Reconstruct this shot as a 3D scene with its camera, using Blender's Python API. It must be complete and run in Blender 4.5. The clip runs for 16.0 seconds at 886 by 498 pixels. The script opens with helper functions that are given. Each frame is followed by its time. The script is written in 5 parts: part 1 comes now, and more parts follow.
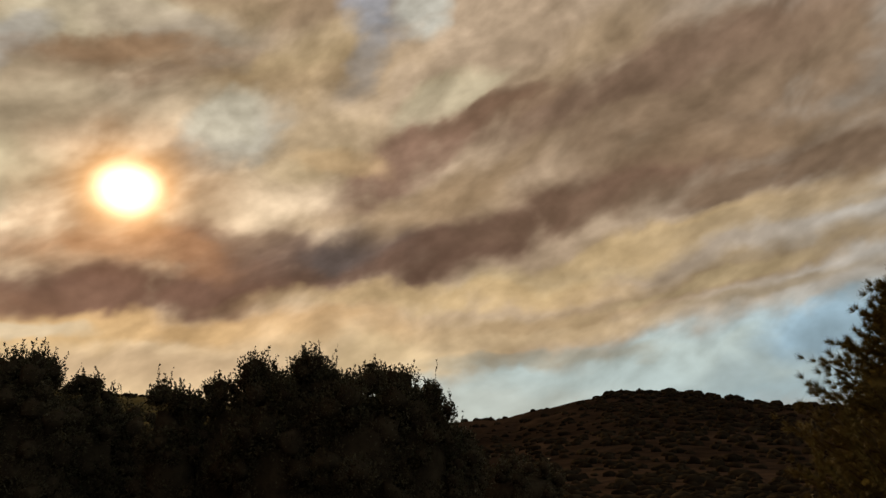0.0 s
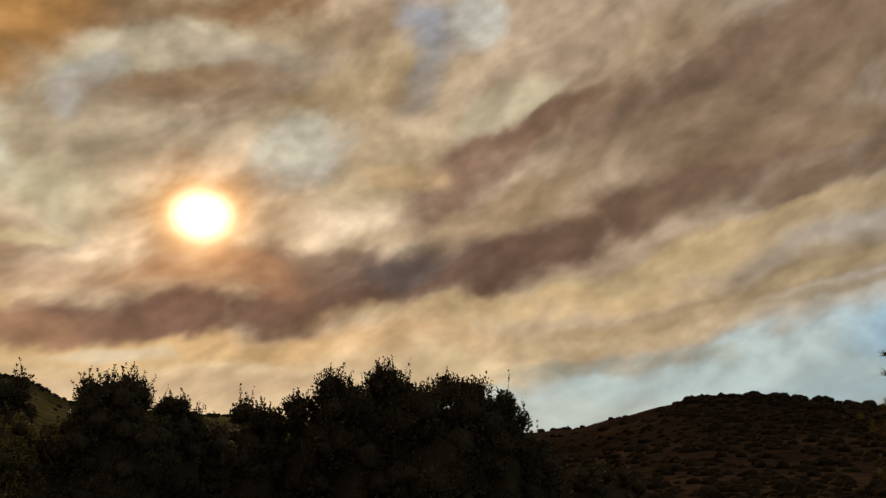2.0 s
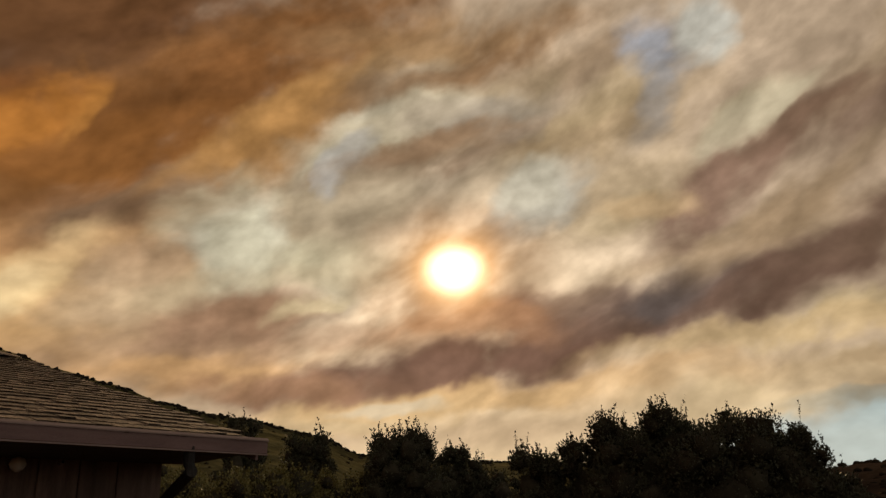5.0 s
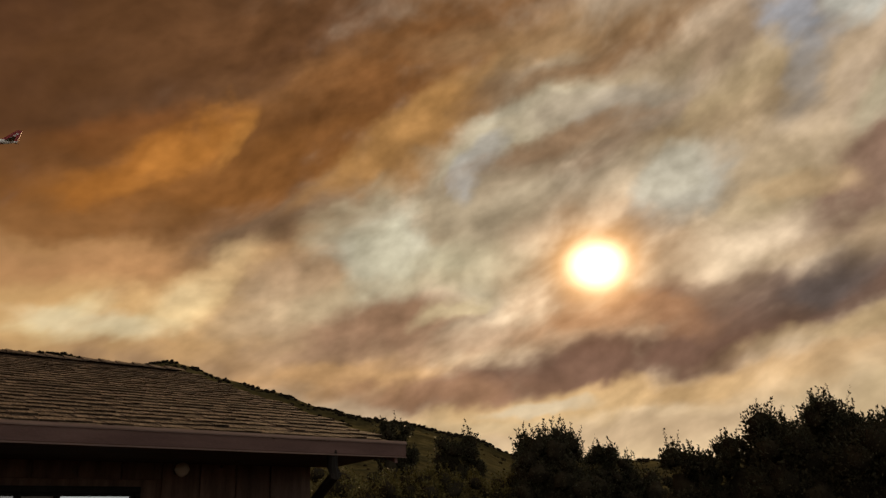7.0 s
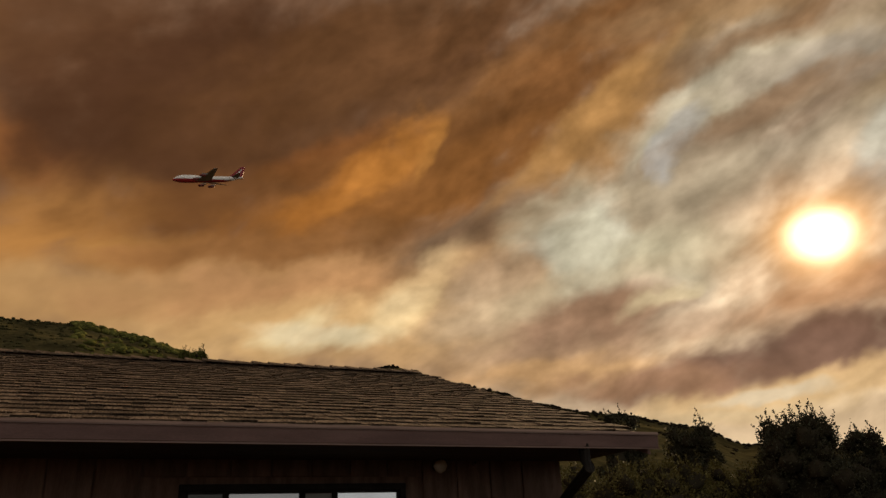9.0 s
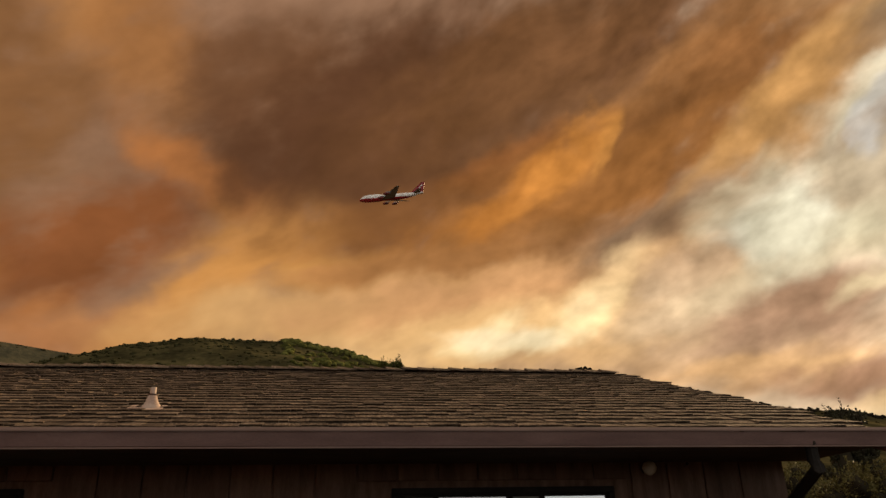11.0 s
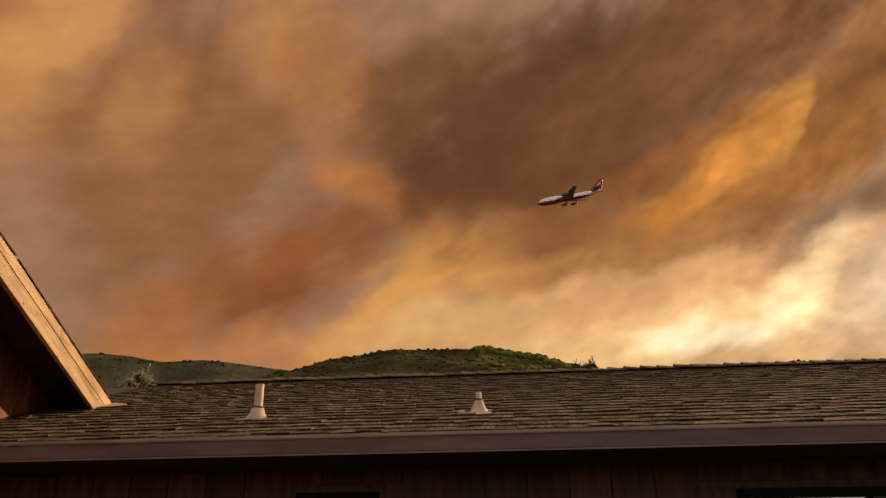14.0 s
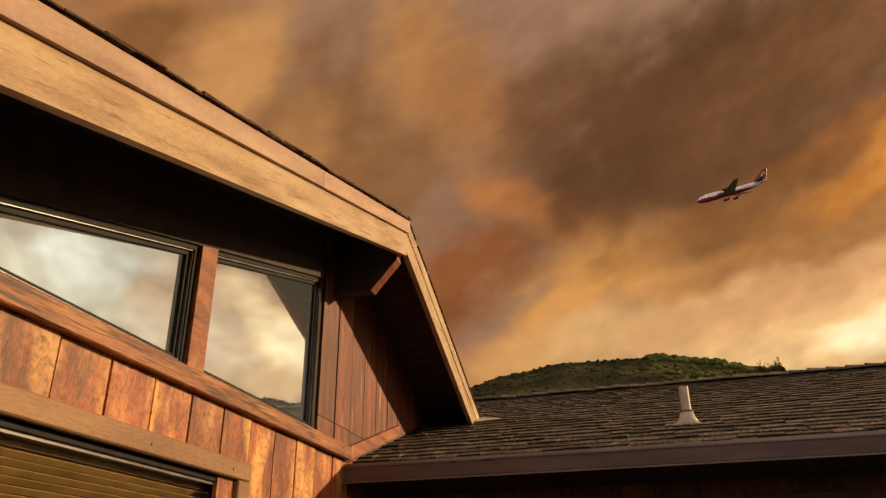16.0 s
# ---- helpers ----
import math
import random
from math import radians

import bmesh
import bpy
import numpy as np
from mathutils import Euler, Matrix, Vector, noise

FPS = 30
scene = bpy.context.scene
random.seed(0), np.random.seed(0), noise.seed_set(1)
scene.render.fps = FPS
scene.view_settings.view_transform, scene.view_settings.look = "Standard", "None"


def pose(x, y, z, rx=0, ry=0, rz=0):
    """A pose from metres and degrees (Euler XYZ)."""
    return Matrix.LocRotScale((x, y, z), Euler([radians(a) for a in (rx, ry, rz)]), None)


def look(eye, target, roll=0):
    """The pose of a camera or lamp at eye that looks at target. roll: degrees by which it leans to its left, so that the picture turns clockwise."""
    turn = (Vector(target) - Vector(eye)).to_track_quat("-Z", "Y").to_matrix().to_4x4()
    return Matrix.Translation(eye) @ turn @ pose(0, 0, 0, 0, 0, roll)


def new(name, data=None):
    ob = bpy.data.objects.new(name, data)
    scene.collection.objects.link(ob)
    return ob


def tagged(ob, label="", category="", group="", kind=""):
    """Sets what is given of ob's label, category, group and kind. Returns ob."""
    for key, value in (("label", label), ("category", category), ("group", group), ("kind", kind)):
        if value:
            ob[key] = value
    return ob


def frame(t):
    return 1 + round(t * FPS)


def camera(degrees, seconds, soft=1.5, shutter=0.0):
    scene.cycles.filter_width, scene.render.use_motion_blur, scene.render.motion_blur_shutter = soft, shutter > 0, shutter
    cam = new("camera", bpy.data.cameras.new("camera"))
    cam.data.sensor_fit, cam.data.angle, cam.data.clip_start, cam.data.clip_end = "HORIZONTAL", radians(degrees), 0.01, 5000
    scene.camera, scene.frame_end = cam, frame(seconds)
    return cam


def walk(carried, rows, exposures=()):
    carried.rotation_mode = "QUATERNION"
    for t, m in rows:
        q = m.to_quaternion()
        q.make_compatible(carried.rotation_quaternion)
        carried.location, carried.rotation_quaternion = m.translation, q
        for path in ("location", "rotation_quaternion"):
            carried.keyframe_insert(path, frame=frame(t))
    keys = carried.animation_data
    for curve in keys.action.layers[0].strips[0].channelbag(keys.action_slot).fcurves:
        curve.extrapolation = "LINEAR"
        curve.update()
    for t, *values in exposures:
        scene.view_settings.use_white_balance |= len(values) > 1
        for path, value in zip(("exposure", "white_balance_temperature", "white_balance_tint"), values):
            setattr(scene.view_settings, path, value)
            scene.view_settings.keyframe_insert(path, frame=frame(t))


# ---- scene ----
cam = camera(60.5, 16.0)

# ---------------------------------------------------------------- camera
PATH = [
    (0, (0.381, -0.069, 1.654), (9.686, 2.351, 4.404), -1.1),
    (0.5, (0.371, -0.088, 1.653), (9.631, 2.457, 4.443), -1.4),
    (1, (0.329, -0.105, 1.644), (9.524, 2.620, 4.469), -1.7),
    (1.5, (0.299, -0.104, 1.641), (9.414, 2.846, 4.516), -2.0),
    (2, (0.251, -0.131, 1.629), (9.251, 3.119, 4.549), -2.4),
    (2.5, (0.147, -0.164, 1.621), (8.987, 3.441, 4.596), -2.8),
    (3, (0.124, -0.109, 1.621), (8.764, 3.881, 4.686), -3.2),
    (3.5, (0.209, 0.017, 1.644), (8.574, 4.477, 4.839), -3.4),
    (4, (0.137, -0.014, 1.641), (8.152, 4.941, 4.986), -3.4),
    (4.2, (0.067, -0.057, 1.653), (7.922, 5.113, 5.058), -3.4),
    (6.3, (0.208, -0.115, 1.650), (6.603, 6.660, 5.290), -2.9),
    (6.5, (0.197, -0.194, 1.638), (6.467, 6.691, 5.278), -3.0),
    (7, (0.196, -0.196, 1.651), (6.126, 6.979, 5.306), -2.8),
    (7.5, (0.198, -0.148, 1.648), (5.703, 7.342, 5.328), -2.6),
    (8, (0.137, -0.171, 1.637), (5.096, 7.684, 5.337), -2.5),
    (8.5, (0.050, -0.131, 1.637), (4.380, 8.084, 5.347), -2.5),
    (9, (-0.005, -0.071, 1.649), (3.690, 8.449, 5.364), -2.5),
    (9.5, (-0.045, -0.073, 1.643), (3.085, 8.672, 5.353), -2.5),
    (9.7, (-0.054, -0.077, 1.638), (2.816, 8.753, 5.358), -2.4),
    (12, (-0.014, 0.062, 1.655), (0.511, 9.272, 5.510), -0.6),
    (12.5, (-0.101, 0.064, 1.645), (0.029, 9.309, 5.445), -0.3),
    (13, (-0.324, -0.004, 1.638), (-0.574, 9.246, 5.428), -0.3),
    (13.5, (-0.660, -0.017, 1.631), (-1.240, 9.203, 5.466), -0.3),
    (14, (-1.020, 0.080, 1.644), (-1.980, 9.230, 5.569), -0.4),
    (14.5, (-1.482, 0.018, 1.619), (-2.842, 9.068, 5.658), -0.2),
    (15, (-2.010, -0.009, 1.615), (-3.745, 8.941, 5.730), -0.3),
    (15.5, (-2.598, 0.029, 1.640), (-4.803, 8.844, 5.809), -0.4),
    (16, (-3.058, 0.017, 1.649), (-5.963, 8.652, 5.779), -0.5),
]
walk(cam, [(t, look(eye, target, roll)) for t, eye, target, roll in PATH],
     exposures=((0, -0.1), (4.2, -0.1), (7.0, -0.15), (8.0, -0.15), (9.5, 0.0), (12.0, 0.5), (16.0, 0.5)))

SUN_AZ, SUN_EL = 51.6, 19.3          # degrees clockwise from +y, and up


def toward(az, el):
    """Unit direction at an azimuth (from +y towards +x) and elevation."""
    a, e = radians(az), radians(el)
    return Vector((math.sin(a) * math.cos(e), math.cos(a) * math.cos(e), math.sin(e)))


# ---------------------------------------------------------------- sky full of smoke
world = bpy.data.worlds.new("world")
scene.world = world
world.use_nodes = True
WN, WL = world.node_tree.nodes, world.node_tree.links
background = WN["Background"]


def wnode(kind, **values):
    n = WN.new(kind)
    for k, v in values.items():
        n.inputs[k].default_value = v
    return n


coord = wnode("ShaderNodeTexCoord")
sky = wnode("ShaderNodeTexSky")
sky.sky_type, sky.sun_disc = "NISHITA", False
sky.sun_elevation, sky.sun_rotation = radians(SUN_EL), radians(SUN_AZ)
sky.dust_density = 6.0

# directions as degrees of azimuth and elevation, then turned along the drift of the smoke
split = wnode("ShaderNodeSeparateXYZ")
WL.new(coord.outputs["Generated"], split.inputs[0])


def wmath(kind, a, b=0.0, c=0.0):
    n = WN.new("ShaderNodeMath")
    n.operation = kind
    for k, v in enumerate((a, b, c)):
        if isinstance(v, (int, float)):
            n.inputs[k].default_value = v
        else:
            WL.new(v, n.inputs[k])
    return n.outputs[0]


def ramped(value, a, b, c=0.0, d=1.0, kind="SMOOTHSTEP"):
    n = WN.new("ShaderNodeMapRange")
    n.interpolation_type = kind
    for k, v in (("From Min", a), ("From Max", b), ("To Min", c), ("To Max", d)):
        n.inputs[k].default_value = v
    WL.new(value, n.inputs["Value"])
    return n.outputs[0]


AZ = wmath("MULTIPLY", wmath("ARCTAN2", split.outputs["X"], split.outputs["Y"]), 57.29578)
EL = wmath("MULTIPLY", wmath("ARCSINE", split.outputs["Z"]), 57.29578)
plane_ = wnode("ShaderNodeCombineXYZ")
WL.new(AZ, plane_.inputs["X"])
WL.new(EL, plane_.inputs["Y"])
PLANE = plane_.outputs[0]


def drawn(vector, tilt, long, across, seed=0.0):
    """Coordinates stretched along a tilted drift: one unit is so many degrees along and across it."""
    m = WN.new("ShaderNodeMapping")
    m.vector_type = "TEXTURE"
    m.inputs["Rotation"].default_value = (0, 0, radians(tilt))
    m.inputs["Scale"].default_value = (long, across, 1.0)
    m.inputs["Location"].default_value = (seed, seed * 0.7, 0)
    WL.new(vector, m.inputs["Vector"])
    return m.outputs[0]


def grain(vector, detail, rough, colour=False):
    n = wnode("ShaderNodeTexNoise", Scale=1.0, Detail=detail, Roughness=rough)
    WL.new(vector, n.inputs["Vector"])
    return n.outputs["Color" if colour else "Fac"]


def swirl(vector, tilt, long, across, detail, amount, seed):
    """Pushes directions about, more along the drift than across it."""
    sub = wnode("ShaderNodeVectorMath")
    sub.operation = "SUBTRACT"
    sub.inputs[1].default_value = (0.5, 0.5, 0.5)
    WL.new(grain(drawn(PLANE, tilt, long, across, seed), detail, 0.55, True), sub.inputs[0])
    mad = wnode("ShaderNodeVectorMath")
    mad.operation = "MULTIPLY_ADD"
    mad.inputs[1].default_value = (amount * 1.5, amount, 0.0)
    WL.new(sub.outputs[0], mad.inputs[0])
    WL.new(vector, mad.inputs[2])
    return mad.outputs[0]


soft_warp = swirl(PLANE, 18, 13.0, 8.0, 1.0, 2.4, 3.0)
warp = swirl(soft_warp, 22, 5.5, 3.8, 3.5, 3.4, 41.0)
ragged = ramped(grain(drawn(soft_warp, 20, 4.5, 2.6, 7.0), 3.0, 0.48), 0.28, 0.72, 0.60, 1.40, "LINEAR")


def wmix(a, b, fac, value=None):
    m = WN.new("ShaderNodeMix")
    m.data_type = "RGBA"
    if isinstance(fac, float):
        m.inputs["Factor"].default_value = fac
    else:
        WL.new(fac, m.inputs["Factor"])
    WL.new(a, m.inputs["A"])
    if value is None:
        WL.new(b, m.inputs["B"])
    else:
        m.inputs["B"].default_value = (*value, 1)
    return m.outputs["Result"]


# overall smoke: brown towards the fire, tan on the open side, paler behind
thin = wnode("ShaderNodeMix")
thin.data_type = "RGBA"
thin.inputs["A"].default_value, thin.inputs["B"].default_value = (0.240, 0.118, 0.052, 1), (0.44, 0.310, 0.190, 1)
WL.new(ramped(AZ, 5.0, 50.0), thin.inputs["Factor"])
dim = wnode("ShaderNodeVectorMath")
dim.operation = "SCALE"
dim.inputs["Scale"].default_value = 0.10
WL.new(sky.outputs[0], dim.inputs[0])
SKY = wmix(dim.outputs[0], thin.outputs["Result"], 0.92)
SKY = wmix(SKY, None, ramped(split.outputs["Y"], 0.1, -0.4), (0.46, 0.43, 0.38))


def smoke(az, el, wide, high, tilt, colour, amount):
    """One bank of smoke, or a gap in it, round a direction: half widths and tilt in degrees."""
    global SKY
    m = WN.new("ShaderNodeMapping")
    m.vector_type = "TEXTURE"
    m.inputs["Location"].default_value = (az, el, 0)
    m.inputs["Rotation"].default_value = (0, 0, radians(tilt))
    m.inputs["Scale"].default_value = (wide / math.cos(radians(el)), high, 1.0)
    WL.new(warp, m.inputs["Vector"])
    g = WN.new("ShaderNodeTexGradient")
    g.gradient_type = "SPHERICAL"
    WL.new(m.outputs[0], g.inputs[0])
    SKY = wmix(SKY, None, ramped(wmath("MULTIPLY", g.outputs["Fac"], ragged), 0.0, 0.72, 0.0, amount), colour)


# ---- banks of smoke
smoke(-43.2, 34.1, 13.5, 13.5, 19, (0.293, 0.121, 0.039), 0.92)
smoke(-28.4, 30.0, 12.0, 12.0, 68, (0.168, 0.073, 0.026), 0.92)
smoke(-37.9, 35.1, 10.1, 4.7, 59, (0.429, 0.203, 0.068), 0.80)
smoke(-42.2, 30.5, 6.2, 3.4, 57, (0.391, 0.179, 0.058), 0.80)
smoke(-45.3, 35.7, 6.9, 3.2, 42, (0.160, 0.066, 0.022), 0.86)
smoke(-21.1, 39.3, 5.5, 5.5, 74, (0.338, 0.146, 0.046), 0.80)
smoke(-17.7, 35.1, 5.7, 4.4, -27, (0.321, 0.136, 0.044), 0.69)
smoke(-13.1, 33.6, 3.9, 3.2, -39, (0.293, 0.121, 0.039), 0.69)
smoke(-30.3, 22.0, 7.5, 5.6, 69, (0.168, 0.077, 0.029), 0.69)
smoke(-26.6, 28.4, 9.8, 6.3, 44, (0.210, 0.092, 0.034), 0.69)
smoke(-15.7, 34.7, 6.5, 6.5, -53, (0.297, 0.121, 0.037), 0.69)
smoke(-31.2, 31.2, 5.7, 4.6, 66, (0.346, 0.151, 0.051), 0.57)
smoke(6.6, 32.3, 27.0, 10.9, 4, (0.112, 0.051, 0.023), 0.95)
smoke(16.7, 35.1, 31.1, 8.4, 8, (0.126, 0.057, 0.027), 0.97)
smoke(0.6, 27.1, 11.9, 7.2, 10, (0.108, 0.046, 0.020), 0.97)
smoke(28.1, 34.8, 17.6, 4.3, -6, (0.136, 0.060, 0.027), 0.92)
smoke(-6.4, 34.4, 5.6, 9.4, -77, (0.126, 0.053, 0.022), 0.69)
smoke(6.3, 26.1, 11.1, 4.2, 19, (0.121, 0.051, 0.022), 0.97)
smoke(15.1, 30.4, 11.7, 3.7, 18, (0.126, 0.057, 0.025), 0.80)
smoke(-18.5, 21.7, 12.1, 5.5, 30, (0.198, 0.065, 0.020), 0.97)
smoke(-21.0, 19.0, 7.6, 3.5, 23, (0.168, 0.057, 0.019), 0.69)
smoke(-9.8, 27.1, 9.4, 2.9, -21, (0.355, 0.131, 0.039), 0.97)
smoke(-28.0, 16.1, 6.8, 4.7, 31, (0.281, 0.104, 0.031), 0.80)
smoke(-17.7, 15.7, 13.5, 2.7, 10, (0.355, 0.131, 0.037), 0.69)
smoke(-5.4, 22.7, 8.5, 4.9, 17, (0.470, 0.209, 0.059), 0.97)
smoke(-10.0, 18.3, 10.2, 3.5, 36, (0.470, 0.209, 0.056), 0.92)
smoke(0.6, 17.3, 21.7, 3.6, 5, (0.501, 0.278, 0.107), 0.97)
smoke(-0.3, 20.7, 8.2, 1.9, 10, (0.475, 0.229, 0.062), 0.69)
smoke(10.7, 22.5, 14.8, 2.9, 14, (0.338, 0.136, 0.035), 0.92)
smoke(17.8, 26.4, 15.8, 3.7, 21, (0.273, 0.100, 0.025), 0.97)
smoke(29.0, 29.6, 9.0, 4.8, 23, (0.321, 0.131, 0.037), 0.69)
smoke(21.8, 29.1, 6.6, 1.7, 33, (0.523, 0.215, 0.044), 0.57)
smoke(18.9, 27.9, 4.1, 1.8, 38, (0.429, 0.162, 0.029), 0.46)
smoke(14.1, 29.3, 7.7, 1.8, 13, (0.273, 0.092, 0.022), 0.69)
smoke(20.8, 23.1, 10.7, 2.7, 15, (0.266, 0.121, 0.044), 0.80)
smoke(12.7, 20.2, 15.8, 2.1, 4, (0.475, 0.256, 0.088), 0.80)
smoke(10.4, 17.8, 17.4, 2.9, 3, (0.449, 0.235, 0.092), 0.80)
smoke(22.7, 19.2, 8.6, 1.5, 24, (0.628, 0.453, 0.200), 0.80)
smoke(20.4, 17.6, 4.8, 1.5, 24, (0.652, 0.504, 0.249), 0.69)
smoke(11.7, 15.9, 6.5, 1.1, 3, (0.691, 0.582, 0.335), 0.92)
smoke(16.0, 14.8, 5.5, 0.7, -0, (0.691, 0.582, 0.335), 0.80)
smoke(28.1, 15.3, 8.4, 1.3, 5, (0.603, 0.443, 0.218), 0.69)
smoke(23.6, 14.9, 9.0, 0.6, 4, (0.382, 0.249, 0.128), 0.69)
smoke(1.5, 31.9, 17.5, 8.0, 25, (0.081, 0.033, 0.015), 0.86)
smoke(19.6, 37.3, 23.7, 6.9, 22, (0.139, 0.059, 0.021), 0.69)
smoke(36.8, 35.3, 22.7, 5.7, 22, (0.231, 0.105, 0.037), 0.92)
smoke(31.6, 31.9, 15.6, 5.2, 27, (0.193, 0.078, 0.024), 0.92)
smoke(51.4, 36.1, 15.0, 2.9, 1, (0.322, 0.181, 0.082), 0.92)
smoke(8.4, 26.2, 19.0, 2.9, 15, (0.185, 0.074, 0.022), 0.69)
smoke(19.2, 25.9, 24.1, 3.2, 13, (0.265, 0.105, 0.028), 0.92)
smoke(16.4, 27.4, 9.2, 2.3, 30, (0.406, 0.149, 0.028), 0.80)
smoke(19.3, 28.8, 6.5, 1.6, 38, (0.612, 0.240, 0.048), 0.52)
smoke(22.6, 29.8, 2.9, 1.2, 51, (0.612, 0.257, 0.054), 0.46)
smoke(36.8, 29.1, 10.3, 2.9, 40, (0.406, 0.174, 0.048), 0.92)
smoke(34.3, 27.2, 7.4, 1.9, 36, (0.529, 0.248, 0.070), 0.57)
smoke(4.0, 21.1, 11.5, 1.4, 8, (0.452, 0.201, 0.066), 0.69)
smoke(12.1, 22.2, 17.5, 2.3, 9, (0.245, 0.107, 0.035), 0.80)
smoke(25.7, 23.2, 11.8, 3.0, 18, (0.253, 0.112, 0.042), 0.80)
smoke(16.5, 19.6, 26.0, 3.1, 7, (0.513, 0.262, 0.109), 0.97)
smoke(29.8, 22.3, 6.7, 2.2, 28, (0.412, 0.201, 0.087), 0.69)
smoke(14.7, 16.2, 26.0, 3.3, 9, (0.677, 0.412, 0.176), 0.97)
smoke(22.1, 19.8, 9.5, 1.9, 21, (0.745, 0.456, 0.201), 0.69)
smoke(20.0, 17.4, 7.9, 2.1, 30, (0.834, 0.551, 0.242), 0.69)
smoke(10.9, 16.0, 3.9, 1.4, 19, (0.867, 0.657, 0.346), 0.80)
smoke(15.2, 15.0, 6.2, 1.0, 7, (0.834, 0.672, 0.391), 0.80)
smoke(6.9, 16.2, 8.7, 1.6, 16, (0.669, 0.391, 0.159), 0.57)
smoke(24.8, 14.3, 16.0, 2.2, 3, (0.677, 0.401, 0.176), 0.92)
smoke(32.5, 12.4, 14.7, 2.9, 2, (0.612, 0.348, 0.153), 0.92)
smoke(28.6, 20.1, 9.7, 3.2, 20, (0.451, 0.294, 0.168), 0.92)
smoke(26.1, 23.2, 8.8, 2.4, 20, (0.201, 0.123, 0.070), 0.92)
smoke(26.9, 16.8, 7.7, 3.1, 11, (0.532, 0.368, 0.215), 0.80)
smoke(36.2, 28.3, 16.5, 2.7, 35, (0.339, 0.181, 0.070), 0.80)
smoke(44.6, 33.4, 12.1, 2.4, 23, (0.330, 0.201, 0.094), 0.69)
smoke(29.2, 25.1, 9.4, 1.9, 30, (0.230, 0.134, 0.066), 0.57)
smoke(40.4, 23.8, 11.1, 5.6, 13, (0.398, 0.312, 0.194), 0.80)
smoke(48.9, 24.9, 9.8, 3.9, 10, (0.368, 0.294, 0.201), 0.80)
smoke(34.6, 21.8, 4.0, 4.9, 66, (0.557, 0.520, 0.408), 0.97)
smoke(36.4, 19.5, 6.0, 2.7, 14, (0.582, 0.520, 0.358), 0.80)
smoke(42.2, 20.0, 10.0, 2.8, 1, (0.508, 0.429, 0.269), 0.80)
smoke(33.7, 18.2, 9.7, 1.6, 9, (0.532, 0.408, 0.245), 0.69)
smoke(29.2, 14.8, 10.8, 2.4, 9, (0.462, 0.294, 0.168), 0.80)
smoke(34.7, 15.8, 7.2, 2.6, 9, (0.269, 0.156, 0.094), 0.97)
smoke(32.2, 14.3, 6.9, 1.3, 8, (0.339, 0.201, 0.118), 0.57)
smoke(40.7, 14.4, 9.0, 1.8, 6, (0.451, 0.277, 0.162), 0.69)
smoke(47.0, 31.4, 8.0, 2.2, 26, (0.508, 0.429, 0.294), 0.92)
smoke(44.0, 28.1, 4.3, 2.0, 47, (0.429, 0.398, 0.349), 0.92)
smoke(50.9, 30.3, 5.1, 2.5, 19, (0.330, 0.294, 0.261), 0.80)
smoke(56.7, 30.1, 6.6, 2.5, 6, (0.358, 0.312, 0.237), 0.69)
smoke(53.4, 33.1, 12.3, 2.0, 3, (0.294, 0.194, 0.113), 0.80)
smoke(54.1, 28.1, 14.0, 1.8, 11, (0.253, 0.168, 0.103), 0.92)
smoke(48.4, 27.4, 7.3, 1.3, 25, (0.294, 0.188, 0.113), 0.69)
smoke(60.8, 28.1, 11.0, 2.2, 14, (0.303, 0.215, 0.139), 0.69)
smoke(59.0, 23.4, 5.9, 3.0, 35, (0.508, 0.440, 0.330), 0.97)
smoke(56.9, 25.9, 6.7, 2.5, 16, (0.474, 0.368, 0.237), 0.57)
smoke(64.7, 24.8, 9.7, 3.9, 3, (0.429, 0.312, 0.188), 0.69)
smoke(62.3, 33.0, 9.3, 2.9, 3, (0.277, 0.181, 0.103), 0.69)
smoke(51.5, 29.9, 12.4, 2.8, 19, (0.378, 0.286, 0.168), 0.69)
smoke(50.4, 28.9, 9.4, 1.4, 18, (0.245, 0.150, 0.090), 0.80)
smoke(44.8, 24.5, 6.4, 3.2, 34, (0.451, 0.349, 0.223), 0.69)
smoke(65.2, 28.8, 10.7, 3.2, 9, (0.378, 0.261, 0.139), 0.80)
smoke(67.0, 30.9, 8.5, 1.9, 11, (0.474, 0.349, 0.194), 0.57)
smoke(65.4, 23.1, 9.6, 3.9, 15, (0.451, 0.330, 0.194), 0.69)
smoke(67.7, 18.3, 8.1, 1.6, 11, (0.440, 0.303, 0.175), 0.69)
smoke(96.5, 25.4, 24.5, 9.7, 5, (0.277, 0.188, 0.118), 0.97)
smoke(92.5, 27.6, 19.9, 2.3, 13, (0.194, 0.123, 0.081), 0.92)
smoke(101.9, 28.6, 15.3, 2.3, 9, (0.223, 0.145, 0.094), 0.69)
smoke(89.7, 30.8, 9.3, 2.3, 20, (0.358, 0.253, 0.150), 0.69)
smoke(77.8, 25.7, 8.0, 1.3, 19, (0.201, 0.123, 0.077), 0.92)
smoke(83.9, 27.0, 6.4, 1.3, 20, (0.253, 0.162, 0.099), 0.57)
smoke(76.4, 27.6, 5.1, 1.6, 16, (0.608, 0.497, 0.321), 0.92)
smoke(69.8, 29.8, 4.3, 1.9, 50, (0.339, 0.303, 0.269), 0.69)
smoke(71.7, 22.0, 8.5, 3.3, 28, (0.261, 0.162, 0.108), 0.92)
smoke(77.6, 20.2, 9.6, 2.2, 23, (0.358, 0.245, 0.145), 0.80)
